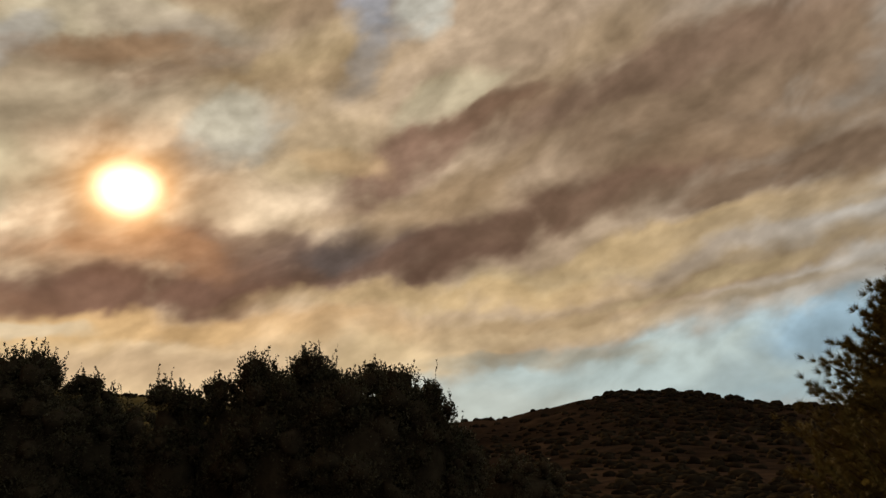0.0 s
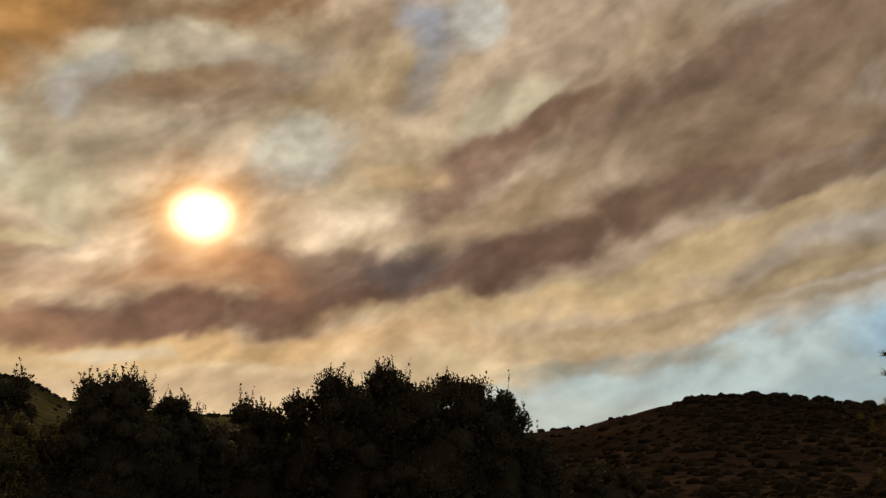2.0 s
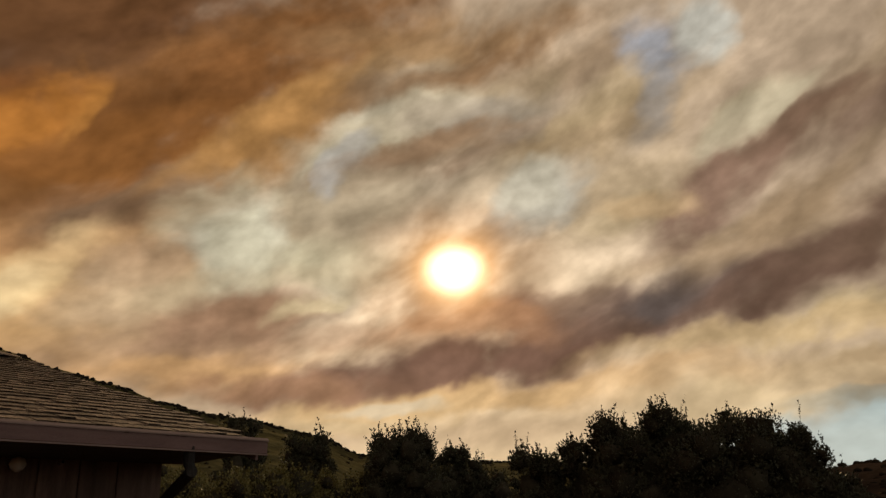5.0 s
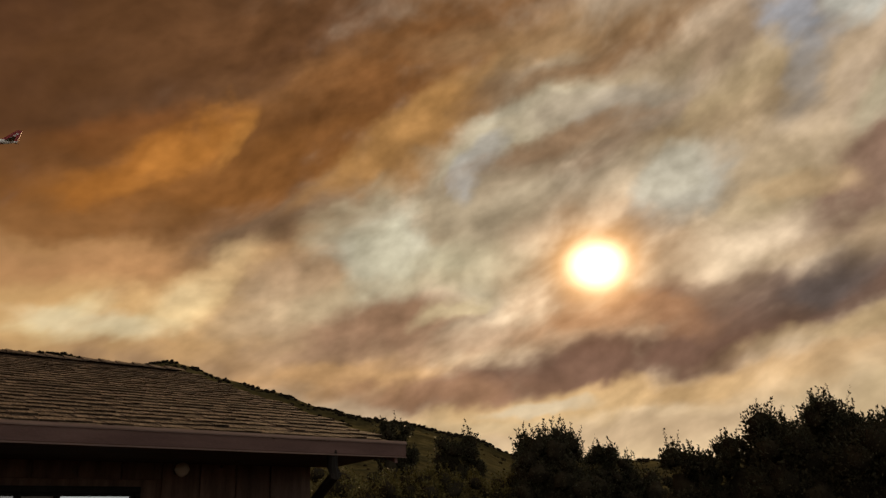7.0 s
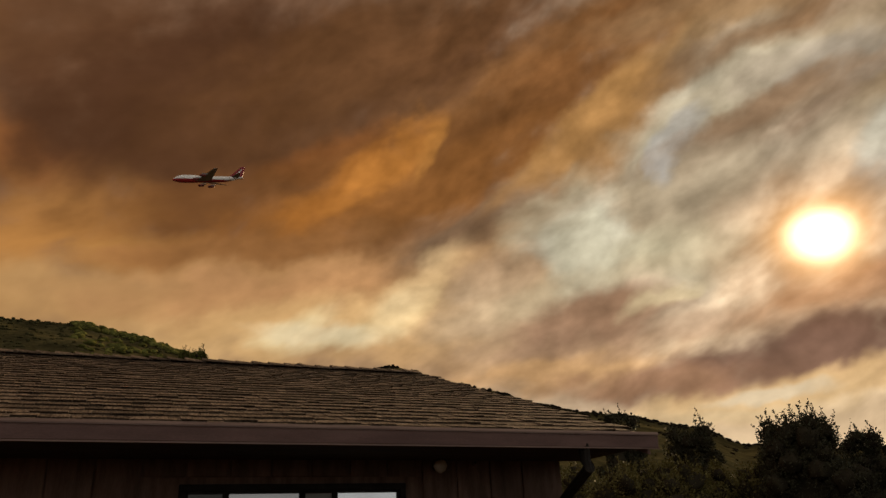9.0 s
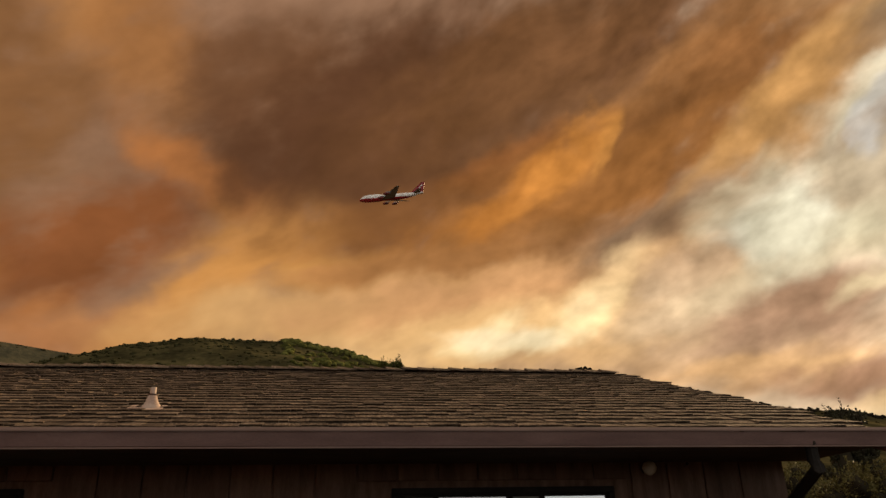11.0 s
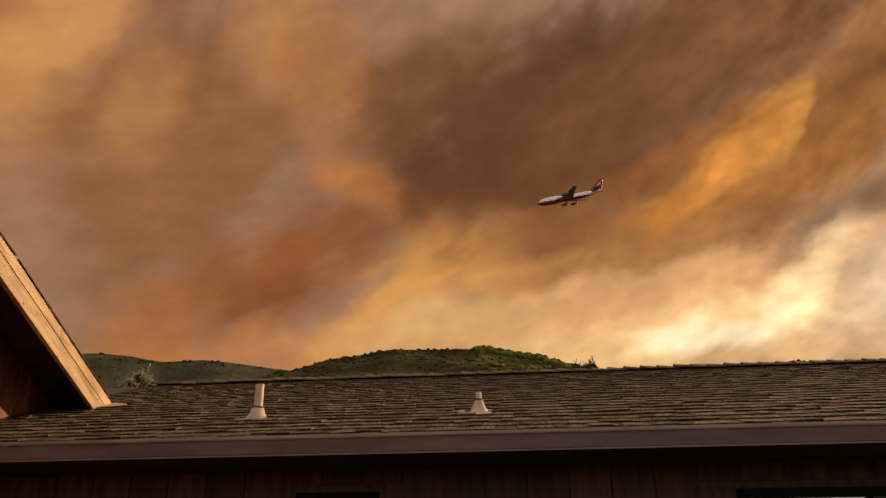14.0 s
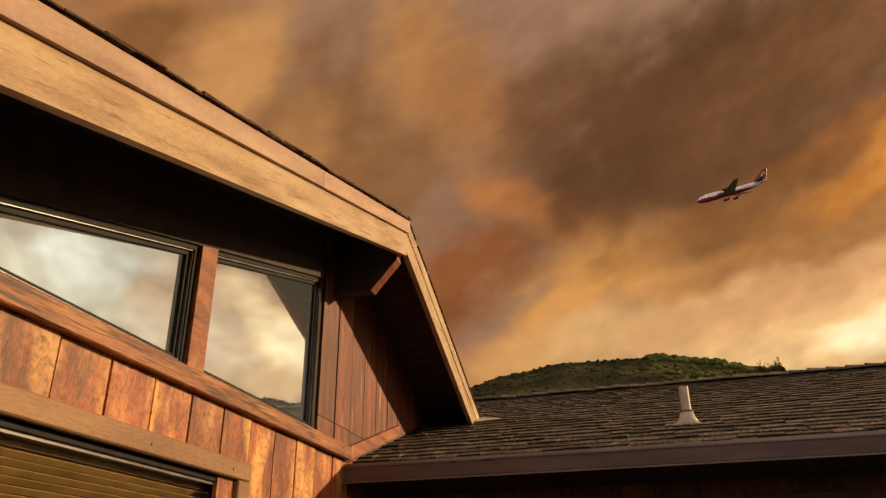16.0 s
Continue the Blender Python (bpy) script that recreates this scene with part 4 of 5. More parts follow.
def pine(az, dist, top, label, seed):
    """A pine with whorled limbs, each tipped and lined with needle tufts."""
    rng = np.random.default_rng(seed)
    height = 1.65 + dist * math.tan(radians(top))
    ob = thing("pine_tree", Matrix.Translation((dist * math.sin(radians(az)), dist * math.cos(radians(az)), 0)), label, "tree")
    part("trunk", tube([(0, 0, -0.05), (0.03, 0, height * 0.5), (0.0, 0.02, height)], [0.13, 0.09, 0.012], 9), M_BARK, ob)
    limbs = bmesh.new()
    vs, fs, n0 = [], [], 0

    def tuft(p, way, ln, m):
        nonlocal n0
        w = np.array(way) + rng.normal(0, 0.42, (m, 3))
        w /= np.linalg.norm(w, axis=1, keepdims=True)
        l = (ln * rng.uniform(0.6, 1.1, m))[:, None]
        s = np.cross(w, rng.normal(0, 1, (m, 3)))
        s /= np.linalg.norm(s, axis=1, keepdims=True)
        v = np.stack([p + s * 0.0030, p - s * 0.0030, p + w * l], 1).reshape(-1, 3)
        vs.append(v)
        fs.append(np.arange(m * 3).reshape(-1, 3) + n0)
        n0 += m * 3

    for k in range(300):
        z = height * rng.uniform(0.06, 0.98)
        reach = (1 - z / height) ** 0.8 * 2.15 + 0.15
        a = rng.uniform(0, 6.28)
        reach *= rng.uniform(0.7, 1.08)
        d = Vector((math.cos(a), math.sin(a), 0))
        p0 = Vector((0, 0, z * 0.93))
        p1 = p0 + d * reach * 0.6 + Vector((0, 0, 0.10 * reach))
        p2 = p0 + d * reach + Vector((0, 0, 0.42 * reach * rng.uniform(0.5, 1.2)))
        tube([p0, p1, p2], [0.022, 0.014, 0.005], 5, limbs)
        for j in range(15):
            t = 0.12 + 0.88 * j / 14
            p = p0.lerp(p1, t / 0.6) if t < 0.6 else p1.lerp(p2, (t - 0.6) / 0.4)
            b = Vector((rng.normal(0, 0.5), rng.normal(0, 0.5), 0.5)) + d * 0.7
            e = p + b.normalized() * rng.uniform(0.05, 0.30)
            tuft(np.array(p.lerp(e, 0.5)), b.normalized(), 0.12, 52)
            tuft(np.array(e), b.normalized(), 0.13, 66)
        tuft(np.array(p2), (p2 - p1).normalized(), 0.14, 60)
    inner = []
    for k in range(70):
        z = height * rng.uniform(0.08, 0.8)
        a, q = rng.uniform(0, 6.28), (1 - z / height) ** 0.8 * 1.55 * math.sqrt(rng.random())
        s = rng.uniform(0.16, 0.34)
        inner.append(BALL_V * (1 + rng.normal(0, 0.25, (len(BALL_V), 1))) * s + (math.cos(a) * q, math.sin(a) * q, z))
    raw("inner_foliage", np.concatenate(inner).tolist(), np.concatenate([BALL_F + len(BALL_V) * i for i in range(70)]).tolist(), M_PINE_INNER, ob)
    part("branchwork", limbs, M_BARK, ob)
    raw("needles", np.concatenate(vs).tolist(), np.concatenate(fs).tolist(), M_NEEDLE, ob, "bushy olive-green needles")
    return ob


pine(108.3, 11.0, 12.0, "bushy olive-green young pine with long needle tufts", 31)

# ---------------------------------------------------------------- low wing of the house
SLOPE_LOW, EAVE_Y, EAVE_Z, RIDGE_Y = 0.322, 4.92, 2.428, 9.66
ANG = math.atan(SLOPE_LOW)
X0, X1 = -6.9, 3.82


def low_z(y):
    return EAVE_Z + SLOPE_LOW * (y - EAVE_Y)


RZ = low_z(RIDGE_Y)
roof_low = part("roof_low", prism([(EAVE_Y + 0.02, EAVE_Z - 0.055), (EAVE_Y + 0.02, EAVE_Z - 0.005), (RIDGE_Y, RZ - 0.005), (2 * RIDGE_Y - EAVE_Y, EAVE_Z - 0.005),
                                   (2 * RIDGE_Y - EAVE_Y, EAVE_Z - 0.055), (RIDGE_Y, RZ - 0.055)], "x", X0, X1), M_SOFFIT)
tagged(roof_low, "low gable roof covered in weathered brown wood shakes", "roof", kind="structure")
part("rake_board", prism([(EAVE_Y, EAVE_Z - 0.13), (EAVE_Y, EAVE_Z - 0.01), (RIDGE_Y, RZ - 0.01), (RIDGE_Y, RZ - 0.13)], "x", X1, X1 + 0.025), M_GUTTER, roof_low)

W_Y = 5.87
wall_south = thing("wall_south", Matrix(), "dark brown vertical board wall under a deep eave", "wall", kind="structure")
WINDOWS = ((-2.74, -2.11, 1.05, 2.20), (0.44, 2.15, 1.05, 2.178))
core = bmesh.new()
edges = [-5.75, WINDOWS[0][0], WINDOWS[0][1], WINDOWS[1][0], WINDOWS[1][1], 3.55]
for k, (a, b_) in enumerate(zip(edges, edges[1:])):
    if k % 2 == 0:
        box(a, b_, W_Y, W_Y + 0.12, 0, 2.74, bm=core)
    else:
        w = WINDOWS[k // 2]
        box(a, b_, W_Y, W_Y + 0.12, w[3], 2.74, bm=core)
        box(a, b_, W_Y, W_Y + 0.12, 0, w[2], bm=core)
part("wall_core", core, M_DARKSIDING, wall_south)
x = -5.55
while x < 3.5:
    b_ = min(x + 0.292, 3.565)
    spans = [(0.02, 2.70)]
    for w in WINDOWS:
        if b_ > w[0] - 0.05 and x < w[1] + 0.05:
            spans = [(0.02, w[2] - 0.05), (w[3] + 0.05, 2.70)]
    for lo, hi in spans:
        part("board", box(x, b_, W_Y - 0.022, W_Y, lo, hi, 0.005), M_DARKSIDING, wall_south)
    x += 0.302
wall_east = part("wall_east", prism([(W_Y - 0.02, 0), (W_Y - 0.02, low_z(W_Y) - 0.07), (RIDGE_Y, RZ - 0.07), (13.4, low_z(2 * RIDGE_Y - 13.4) - 0.07), (13.4, 0)], "x", 3.44, 3.58), M_DARKSIDING)
tagged(wall_east, "dark brown gable end wall of the low wing", "wall", kind="structure")
soffit = part("soffit", box(-5.6, 3.8, EAVE_Y + 0.051, W_Y - 0.025, 2.352, 2.372), M_SOFFIT)
tagged(soffit, "dark brown boarded soffit under the eave", "soffit", kind="structure")


def house_window(name, x0, x1, z0, z1, panes, label):
    """A metal window set in the board wall: outer frame, mullions and panes."""
    ob = thing(name, Matrix.Translation((0, W_Y, 0)), label, "window", kind="structure")
    f = 0.045
    frame_ = bmesh.new()
    for a in ((x0, x1, z1 - f, z1), (x0, x1, z0, z0 + f)):
        box(a[0], a[1], -0.03, 0.05, a[2], a[3], 0.004, frame_)
    for a in (x0, x1 - f):
        box(a, a + f, -0.028, 0.05, z0 + f, z1 - f, 0.004, frame_)
    part("window_frame", frame_, M_FRAME, ob)
    for a, b, m in panes:
        sash = bmesh.new()
        for p in (a, b - 0.022):
            box(p, p + 0.022, -0.012, 0.03, z0 + f, z1 - f, 0.003, sash)
        box(a + 0.022, b - 0.022, -0.012, 0.03, z1 - f - 0.022, z1 - f, 0.003, sash)
        part("sash", sash, M_FRAME, ob)
        part("pane", box(a + 0.022, b - 0.022, 0.006, 0.014, z0 + f, z1 - f - 0.022), m, ob)
    part("window_sill", box(x0 - 0.04, x1 + 0.04, -0.06, 0.05, z0 - 0.04, z0, 0.005), M_FRAME, ob)
    return ob


M_SCREEN = material("grey_insect_screen", (0.19, 0.19, 0.19), (0.25, 0.25, 0.25), (0.31, 0.31, 0.30), 6.0, (1, 1, 1), 0.5, 0.05, 200.0, 0.05, metal=0.3)
M_GLASS_DIM = plain("dim_film_glass", (0.38, 0.39, 0.42), 0.03, 0.93)
M_DARKPANE = plain("dark_glass_pane", (0.05, 0.055, 0.05), 0.05)
house_window("window_1", *WINDOWS[0], ((-2.675, -2.42, M_SCREEN), (-2.42, -2.165, M_GLASS)), "small sliding window with one pane mirroring the sky")
house_window("window_2", *WINDOWS[1], ((0.485, 0.77, M_DARKPANE), (0.77, 1.33, M_GLASS_DIM), (1.33, 1.58, M_SCREEN), (1.58, 2.105, M_GLASS)), "wide sliding window with a bright mirroring end pane")

# gutter along the eave
gutter = thing("gutter", Matrix(), "brown painted metal gutter along the shake roof eave", "gutter")
part("trough", prism([(EAVE_Y - 0.012, 2.440), (EAVE_Y - 0.006, 2.352), (EAVE_Y + 0.006, 2.344), (EAVE_Y + 0.05, 2.344), (EAVE_Y + 0.05, 2.440)], "x", -5.44, 3.925), M_GUTTER, gutter)
part("drip_edge", prism([(EAVE_Y - 0.020, 2.4405), (EAVE_Y - 0.020, 2.450), (EAVE_Y - 0.004, 2.468), (EAVE_Y + 0.04, 2.462), (EAVE_Y + 0.04, 2.4405)], "x", -5.44, 3.93), M_DRIP, gutter, "paler metal edge strip")
part("lip", box(-5.44, 3.925, EAVE_Y - 0.018, EAVE_Y - 0.006, 2.336, 2.346), M_DRIP, gutter, "thin pale lower lip")
downpipe = thing("downpipe", Matrix(), "dark bent downpipe from the gutter to the wall corner", "downpipe")
part("pipe", tube([(3.27, 4.96, 2.36), (3.27, 4.96, 2.25), (3.28, 4.93, 2.20), (3.52, 5.72, 2.03), (3.53, 5.80, 1.97), (3.53, 5.80, 0.0)], 0.042, 10), M_FRAME, downpipe)
part("collar", tube([(3.27, 4.96, 2.375), (3.27, 4.96, 2.345)], 0.05, 10), M_FRAME, downpipe)

# shakes of the low roof
ROOF_M = Matrix.Translation((0, EAVE_Y - 0.005, EAVE_Z - 0.002)) @ Matrix.Rotation(ANG, 4, "X")
LEN = (RIDGE_Y - EAVE_Y) / math.cos(ANG) + 0.02
EXPO = 0.192
rng = random.Random(5)


def shake_verts(w, l, t, lift):
    """A split shake, thick at the butt, with a slightly uneven lower edge."""
    j = [rng.uniform(-0.005, 0.005) for _ in range(4)]
    return [(-w / 2, j[0], lift), (w / 2, j[1], lift + j[2] * 0.3), (w / 2, l, 0.002), (-w / 2, l, 0.002),
            (-w / 2, j[0], lift + t), (w / 2, j[1], lift + t + j[3] * 0.4), (w / 2, l, 0.008), (-w / 2, l, 0.008)]


SHAKE_F = [(3, 2, 1, 0), (4, 5, 6, 7), (0, 1, 5, 4), (1, 2, 6, 5), (2, 3, 7, 6), (3, 0, 4, 7)]
SHAKES = []
for k in range(14):
    w = 0.062 + 0.0085 * k
    me = bpy.data.meshes.new("shake")
    me.from_pydata(shake_verts(w, EXPO * 1.5, rng.uniform(0.012, 0.0185), rng.uniform(0.006, 0.0105)), [], SHAKE_F)
    me.materials.append(M_SHAKE)
    # second slot, on the butt face only: shade put into its colour
    me.materials.append(M_BUTT_SHADE)
    me.polygons[2].material_index = 1
    SHAKES.append((w, me))


def wall_x(y):
    return -5.475 - math.tan(radians(5.5)) * (y - 5.018)


field_v, field_f, singles = [], [], 0
course = 0
while course * EXPO < LEN - 0.05:
    u = course * EXPO
    y = EAVE_Y + u * math.cos(ANG)
    x = (-5.45 if y < 5.02 else wall_x(y) + 0.0)
    while x < X1 + 0.01:
        w, me = SHAKES[rng.randrange(14)]
        w = min(w, X1 + 0.02 - x) if X1 + 0.02 - x > 0.06 else w
        m = ROOF_M @ pose(x + w / 2, u + (rng.choice((-0.018, -0.008, 0.0, 0.006, 0.016)) + rng.uniform(-0.008, 0.008)) * (1 if course else 0.4) + (0 if course else 0.016) + 0.014 * math.sin(x * 1.7 + course * 0.35), rng.uniform(0, 0.002), rng.uniform(-0.3, 0.3), 0, rng.uniform(-0.7, 0.7))
        if course < 5 and singles < 300:
            ob = new("shake", me)
            ob.parent = roof_low
            ob.matrix_world = m
            singles += 1
        else:
            base = len(field_v)
            field_v += [tuple(m @ Vector(v)) for v in shake_verts(w, EXPO * 1.5, rng.uniform(0.012, 0.0185), rng.uniform(0.006, 0.0105))]
            field_f += [tuple(i + base for i in f) for f in SHAKE_F]
        x += w + 0.0035
    course += 1
field = tagged(raw("shake_field", field_v, field_f, M_SHAKE_ALL, roof_low), kind="stuff")
# same painted shade on the butt faces of the joined shakes
field.data.materials.append(M_BUTT_SHADE)
field.data.polygons.foreach_set("material_index", [int(k % 6 == 2) for k in range(len(field_f))])
cap = bpy.data.meshes.new("ridge_shake")
cap.from_pydata([(0, -0.13, -0.030), (0, 0, 0.024), (0, 0.13, -0.030), (0.25, -0.13, -0.052), (0.25, 0, 0.0), (0.25, 0.13, -0.052),
                 (0, -0.13, -0.048), (0, 0, 0.004), (0, 0.13, -0.048)], [], [(0, 1, 4, 3), (1, 2, 5, 4), (0, 6, 7, 1), (1, 7, 8, 2), (0, 3, 6), (2, 8, 5)])
cap.materials.append(M_SHAKE)
x = -5.9
while x < X1 - 0.1:
    ob = new("ridge_shake", cap)
    ob.parent = roof_low
    ob.matrix_world = pose(x, RIDGE_Y, RZ + 0.052 + rng.uniform(-0.004, 0.006), 0, rng.uniform(-1.5, 1.5), rng.uniform(-2, 2))
    x += 0.205


def vent_pipe(x, y, tall, r, boot, label):
    """A painted plumbing vent through the roof: flashing sheet, conical boot, band and pipe."""
    z = low_z(y) - 0.004
    ob = thing("vent_pipe", Matrix.Translation((x, y, z)), label, "vent pipe", "roof vents")
    sheet = box(-0.165, 0.095, -0.150, 0.12, 0.014, 0.022, 0.002)
    bmesh.ops.transform(sheet, matrix=Matrix.Rotation(ANG, 4, "X"), verts=sheet.verts)
    part("flashing", sheet, M_VENT, ob)
    part("boot", lathe([(r + 0.074, -0.045), (r + 0.060, 0.005), (r + 0.024, boot * 0.55), (r + 0.010, boot)], 24), M_VENT, ob, smooth=True)
    part("band", lathe([(r + 0.013, boot - 0.006), (r + 0.014, boot + 0.006)], 24), M_RUST, ob, "dark rusty band")
    bm = lathe([(r, boot - 0.02), (r * 0.99, tall), (r * 0.8, tall + 0.001), (r * 0.8, tall - 0.05)], 24)
    part("pipe", bm, M_VENT, ob, smooth=False)
    return ob


vent_pipe(-3.155, 6.03, 0.290, 0.036, 0.10, "tall pinkish painted vent pipe standing on the shake roof")
vent_pipe(-1.370, 6.03, 0.172, 0.022, 0.112, "short pinkish vent pipe with a conical boot on the shake roof")

lamp = thing("wall_lamp", Matrix.Translation((2.42, W_Y - 0.022, 2.30)), "round frosted wall lamp on the dark board wall", "wall lamp")
part("base", tube([(0, 0, 0), (0, -0.03, 0)], 0.035, 16), M_FRAME, lamp)
part("globe", lathe([(0.012, -0.055), (0.042, -0.035), (0.058, 0.0), (0.044, 0.036), (0.014, 0.054)], 20, m=Matrix.Translation((0, -0.082, 0))), M_GLOBE, lamp, "frosted glass globe", smooth=True)
sensor = thing("wall_sensor", Matrix.Translation((2.755, W_Y - 0.022, 2.35)), "small grey sensor on the dark board wall", "sensor")
part("housing", box(-0.018, 0.018, -0.035, 0, -0.04, 0.04, 0.006), M_DRIP, sensor)
part("eye", lathe([(0.012, 0), (0.008, 0.008)], 12, m=Matrix.Translation((0, -0.036, -0.015)) @ Matrix.Rotation(radians(90), 4, "X")), M_FRAME, sensor)

# ---------------------------------------------------------------- tall wing with the gable wall
WING = pose(-5.475, 5.018, 0, 0, 0, 5.5)
PEAK_S, PEAK_Z, SL, SR = -0.40, 4.165, 0.302, 0.335


def top(s, down=0.0):
    """Height of the tall roof's upper edge at a place along the gable wall."""
    return PEAK_Z - (SL * (PEAK_S - s) if s < PEAK_S else SR * (s - PEAK_S)) - down


S0, S1 = -4.40, 2.52
roof_wing = thing("roof_wing", WING, "tall gable roof with bleached rake boards and dark soffit", "roof", kind="structure")
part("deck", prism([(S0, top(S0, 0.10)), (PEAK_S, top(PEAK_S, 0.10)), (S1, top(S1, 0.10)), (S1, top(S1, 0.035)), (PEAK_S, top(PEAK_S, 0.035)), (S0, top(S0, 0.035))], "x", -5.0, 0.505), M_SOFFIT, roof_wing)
for a, b_ in ((S0, PEAK_S), (PEAK_S, S1)):
    low = 0.30 if a == S0 else 0.275
    lo = prism([(a, top(a, low)), (b_, top(b_, 0.30 if a == S0 else low)), (b_, top(b_, 0.125)), (a, top(a, 0.125))], "x", 0.50, 0.54)
    part("rake_board", lo, M_RAKE if a == S0 else M_RAKE_FAR, roof_wing, "bleached tan rake board")
    cuts = (a, -2.03, b_) if a == S0 else (a, 1.05, b_)
    for p, q in zip(cuts, cuts[1:]):
        p, q = p + 0.002, q - 0.002
        hi = prism([(p, top(p, 0.125)), (q, top(q, 0.125)), (q, top(q, 0.03)), (p, top(p, 0.03))], "x", 0.50, 0.562 if a == S0 else 0.546)
        part("rake_trim", hi, M_RAKE_TRIM if a == S0 else M_RAKE_FAR, roof_wing, "faded pinkish-brown trim strip" if a == S0 else "bleached tan trim strip")
for k in range(11):
    s = PEAK_S + 0.25 + 2.2 * (k + 0.5) / 11 + rng.uniform(-0.08, 0.08)
    knot = lathe([(rng.uniform(0.006, 0.012), 0), (0.005, 0.0015)], 10, m=Matrix.Translation((0.5405, s, top(s, rng.uniform(0.15, 0.27)))) @ Matrix.Rotation(radians(90), 4, "Y"))
    part("knot", knot, M_RUST, roof_wing, "dark knot in the board")
# shaded body and sunlit end of the beam, split into two colours
part("ridge_beam", prism([(-0.15, 3.60), (0.287, 3.60), (0.472, 3.82), (0.472, 4.03), (-0.15, 4.03)], "y", PEAK_S - 0.055, PEAK_S + 0.045), M_SOFFIT, roof_wing, "exposed ridge beam coloured dark as in shade")
part("beam_end", prism([(0.289, 3.602), (0.297, 3.602), (0.482, 3.822), (0.482, 4.02), (0.474, 4.02), (0.474, 3.826)], "y", PEAK_S - 0.053, PEAK_S + 0.043), M_TRIM, roof_wing, "beam end plate in a lighter, sunlit tone")
tip = [WING @ Vector(v) for v in ((0.545, 1.97, 0), (0.80, 2.06, 0), (0.74, 2.16, 0), (0.56, 2.32, 0))]
tip = [(v.x, v.y, low_z(v.y) + d) for d in (0.030, 0.036) for v in tip]
plate = raw("flashing", tip, [(3, 2, 1, 0), (4, 5, 6, 7), (0, 1, 5, 4), (1, 2, 6, 5), (2, 3, 7, 6), (3, 0, 4, 7)], M_VENT, roof_wing, "pale metal flashing at the rake's foot")
plate.matrix_parent_inverse = WING.inverted()
tv, tf = [], []
for near in (True, False):
    slope = SL if near else SR
    ang = math.atan(slope)
    reach = (PEAK_S - S0 if near else S1 - PEAK_S) / math.cos(ang)
    frame_m = pose(0, PEAK_S, PEAK_Z - 0.03) @ (Matrix.Rotation(math.pi, 4, "Z") if near else Matrix()) @ Matrix.Rotation(-ang, 4, "X")
    c = 0
    while c * 0.18 < reach:
        xx = -0.575 if near else -0.9
        end = 0.9 if near else 0.556
        while xx < end:
            w = rng.uniform(0.11, 0.26)
            w = min(w, end - xx)
            if w < 0.03:
                break
            m = frame_m @ pose(xx + w / 2, reach - c * 0.18 + rng.uniform(-0.015, 0.02), rng.uniform(0, 0.012 if near else 0.004), rng.uniform(-1, 1), 0, 180 + (rng.uniform(-2, 2) if near else 0))
            base = len(tv)
            tv += [tuple(m @ Vector(v)) for v in shake_verts(w, min(0.30, max(0.05, reach - c * 0.18)), rng.uniform(0.008, 0.013), 0.004)]
            tf += [tuple(i + base for i in f) for f in SHAKE_F]
            xx += w + 0.006
        c += 1
tagged(raw("shake_edge", tv, tf, M_OLD_SHAKE, roof_wing), kind="stuff")
capm = bmesh.new()
for k in range(6):
    bmesh.ops.create_cube(capm, size=1, matrix=pose(0.43 - k * 0.2, PEAK_S - 0.05, PEAK_Z - 0.022 + rng.uniform(0, 0.006), 17, rng.uniform(-2, 3), 0) @ Matrix.Diagonal((0.22, 0.100, 0.012, 1)))
    bmesh.ops.create_cube(capm, size=1, matrix=pose(0.43 - k * 0.2, PEAK_S + 0.05, PEAK_Z - 0.022 + rng.uniform(0, 0.006), -19, rng.uniform(-2, 3), 0) @ Matrix.Diagonal((0.22, 0.100, 0.012, 1)))
part("ridge_shakes", capm, M_OLD_SHAKE, roof_wing)

wall_gable = thing("wall_gable", WING, "sunlit red-brown board gable wall with high windows", "wall", kind="structure")
SILL, SILL_B, BELT, BELT_B = 2.59, 2.50, 2.262, 2.172
W1, W2, LOW = (-4.08, -2.215), (-2.065, -0.675), (-4.0, -1.65)


def win_top(s):
    return 3.20 + 0.285 * (s + 2.2)


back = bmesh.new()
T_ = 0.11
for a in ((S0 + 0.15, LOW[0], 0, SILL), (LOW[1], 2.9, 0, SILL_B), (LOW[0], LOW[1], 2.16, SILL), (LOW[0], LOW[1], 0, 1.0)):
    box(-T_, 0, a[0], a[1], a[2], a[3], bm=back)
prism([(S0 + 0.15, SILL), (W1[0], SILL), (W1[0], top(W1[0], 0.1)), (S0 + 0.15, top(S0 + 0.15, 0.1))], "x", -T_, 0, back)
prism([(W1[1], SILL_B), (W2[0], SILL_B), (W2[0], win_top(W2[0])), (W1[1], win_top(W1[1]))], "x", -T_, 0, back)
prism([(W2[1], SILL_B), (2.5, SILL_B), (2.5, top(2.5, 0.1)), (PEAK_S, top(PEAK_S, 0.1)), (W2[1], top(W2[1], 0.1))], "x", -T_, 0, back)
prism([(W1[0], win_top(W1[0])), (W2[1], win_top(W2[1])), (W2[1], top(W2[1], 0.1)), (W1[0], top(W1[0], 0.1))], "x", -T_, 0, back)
# wall core in the dark tone, to hold the shade under the rake
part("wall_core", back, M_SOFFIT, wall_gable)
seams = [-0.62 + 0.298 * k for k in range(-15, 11)]
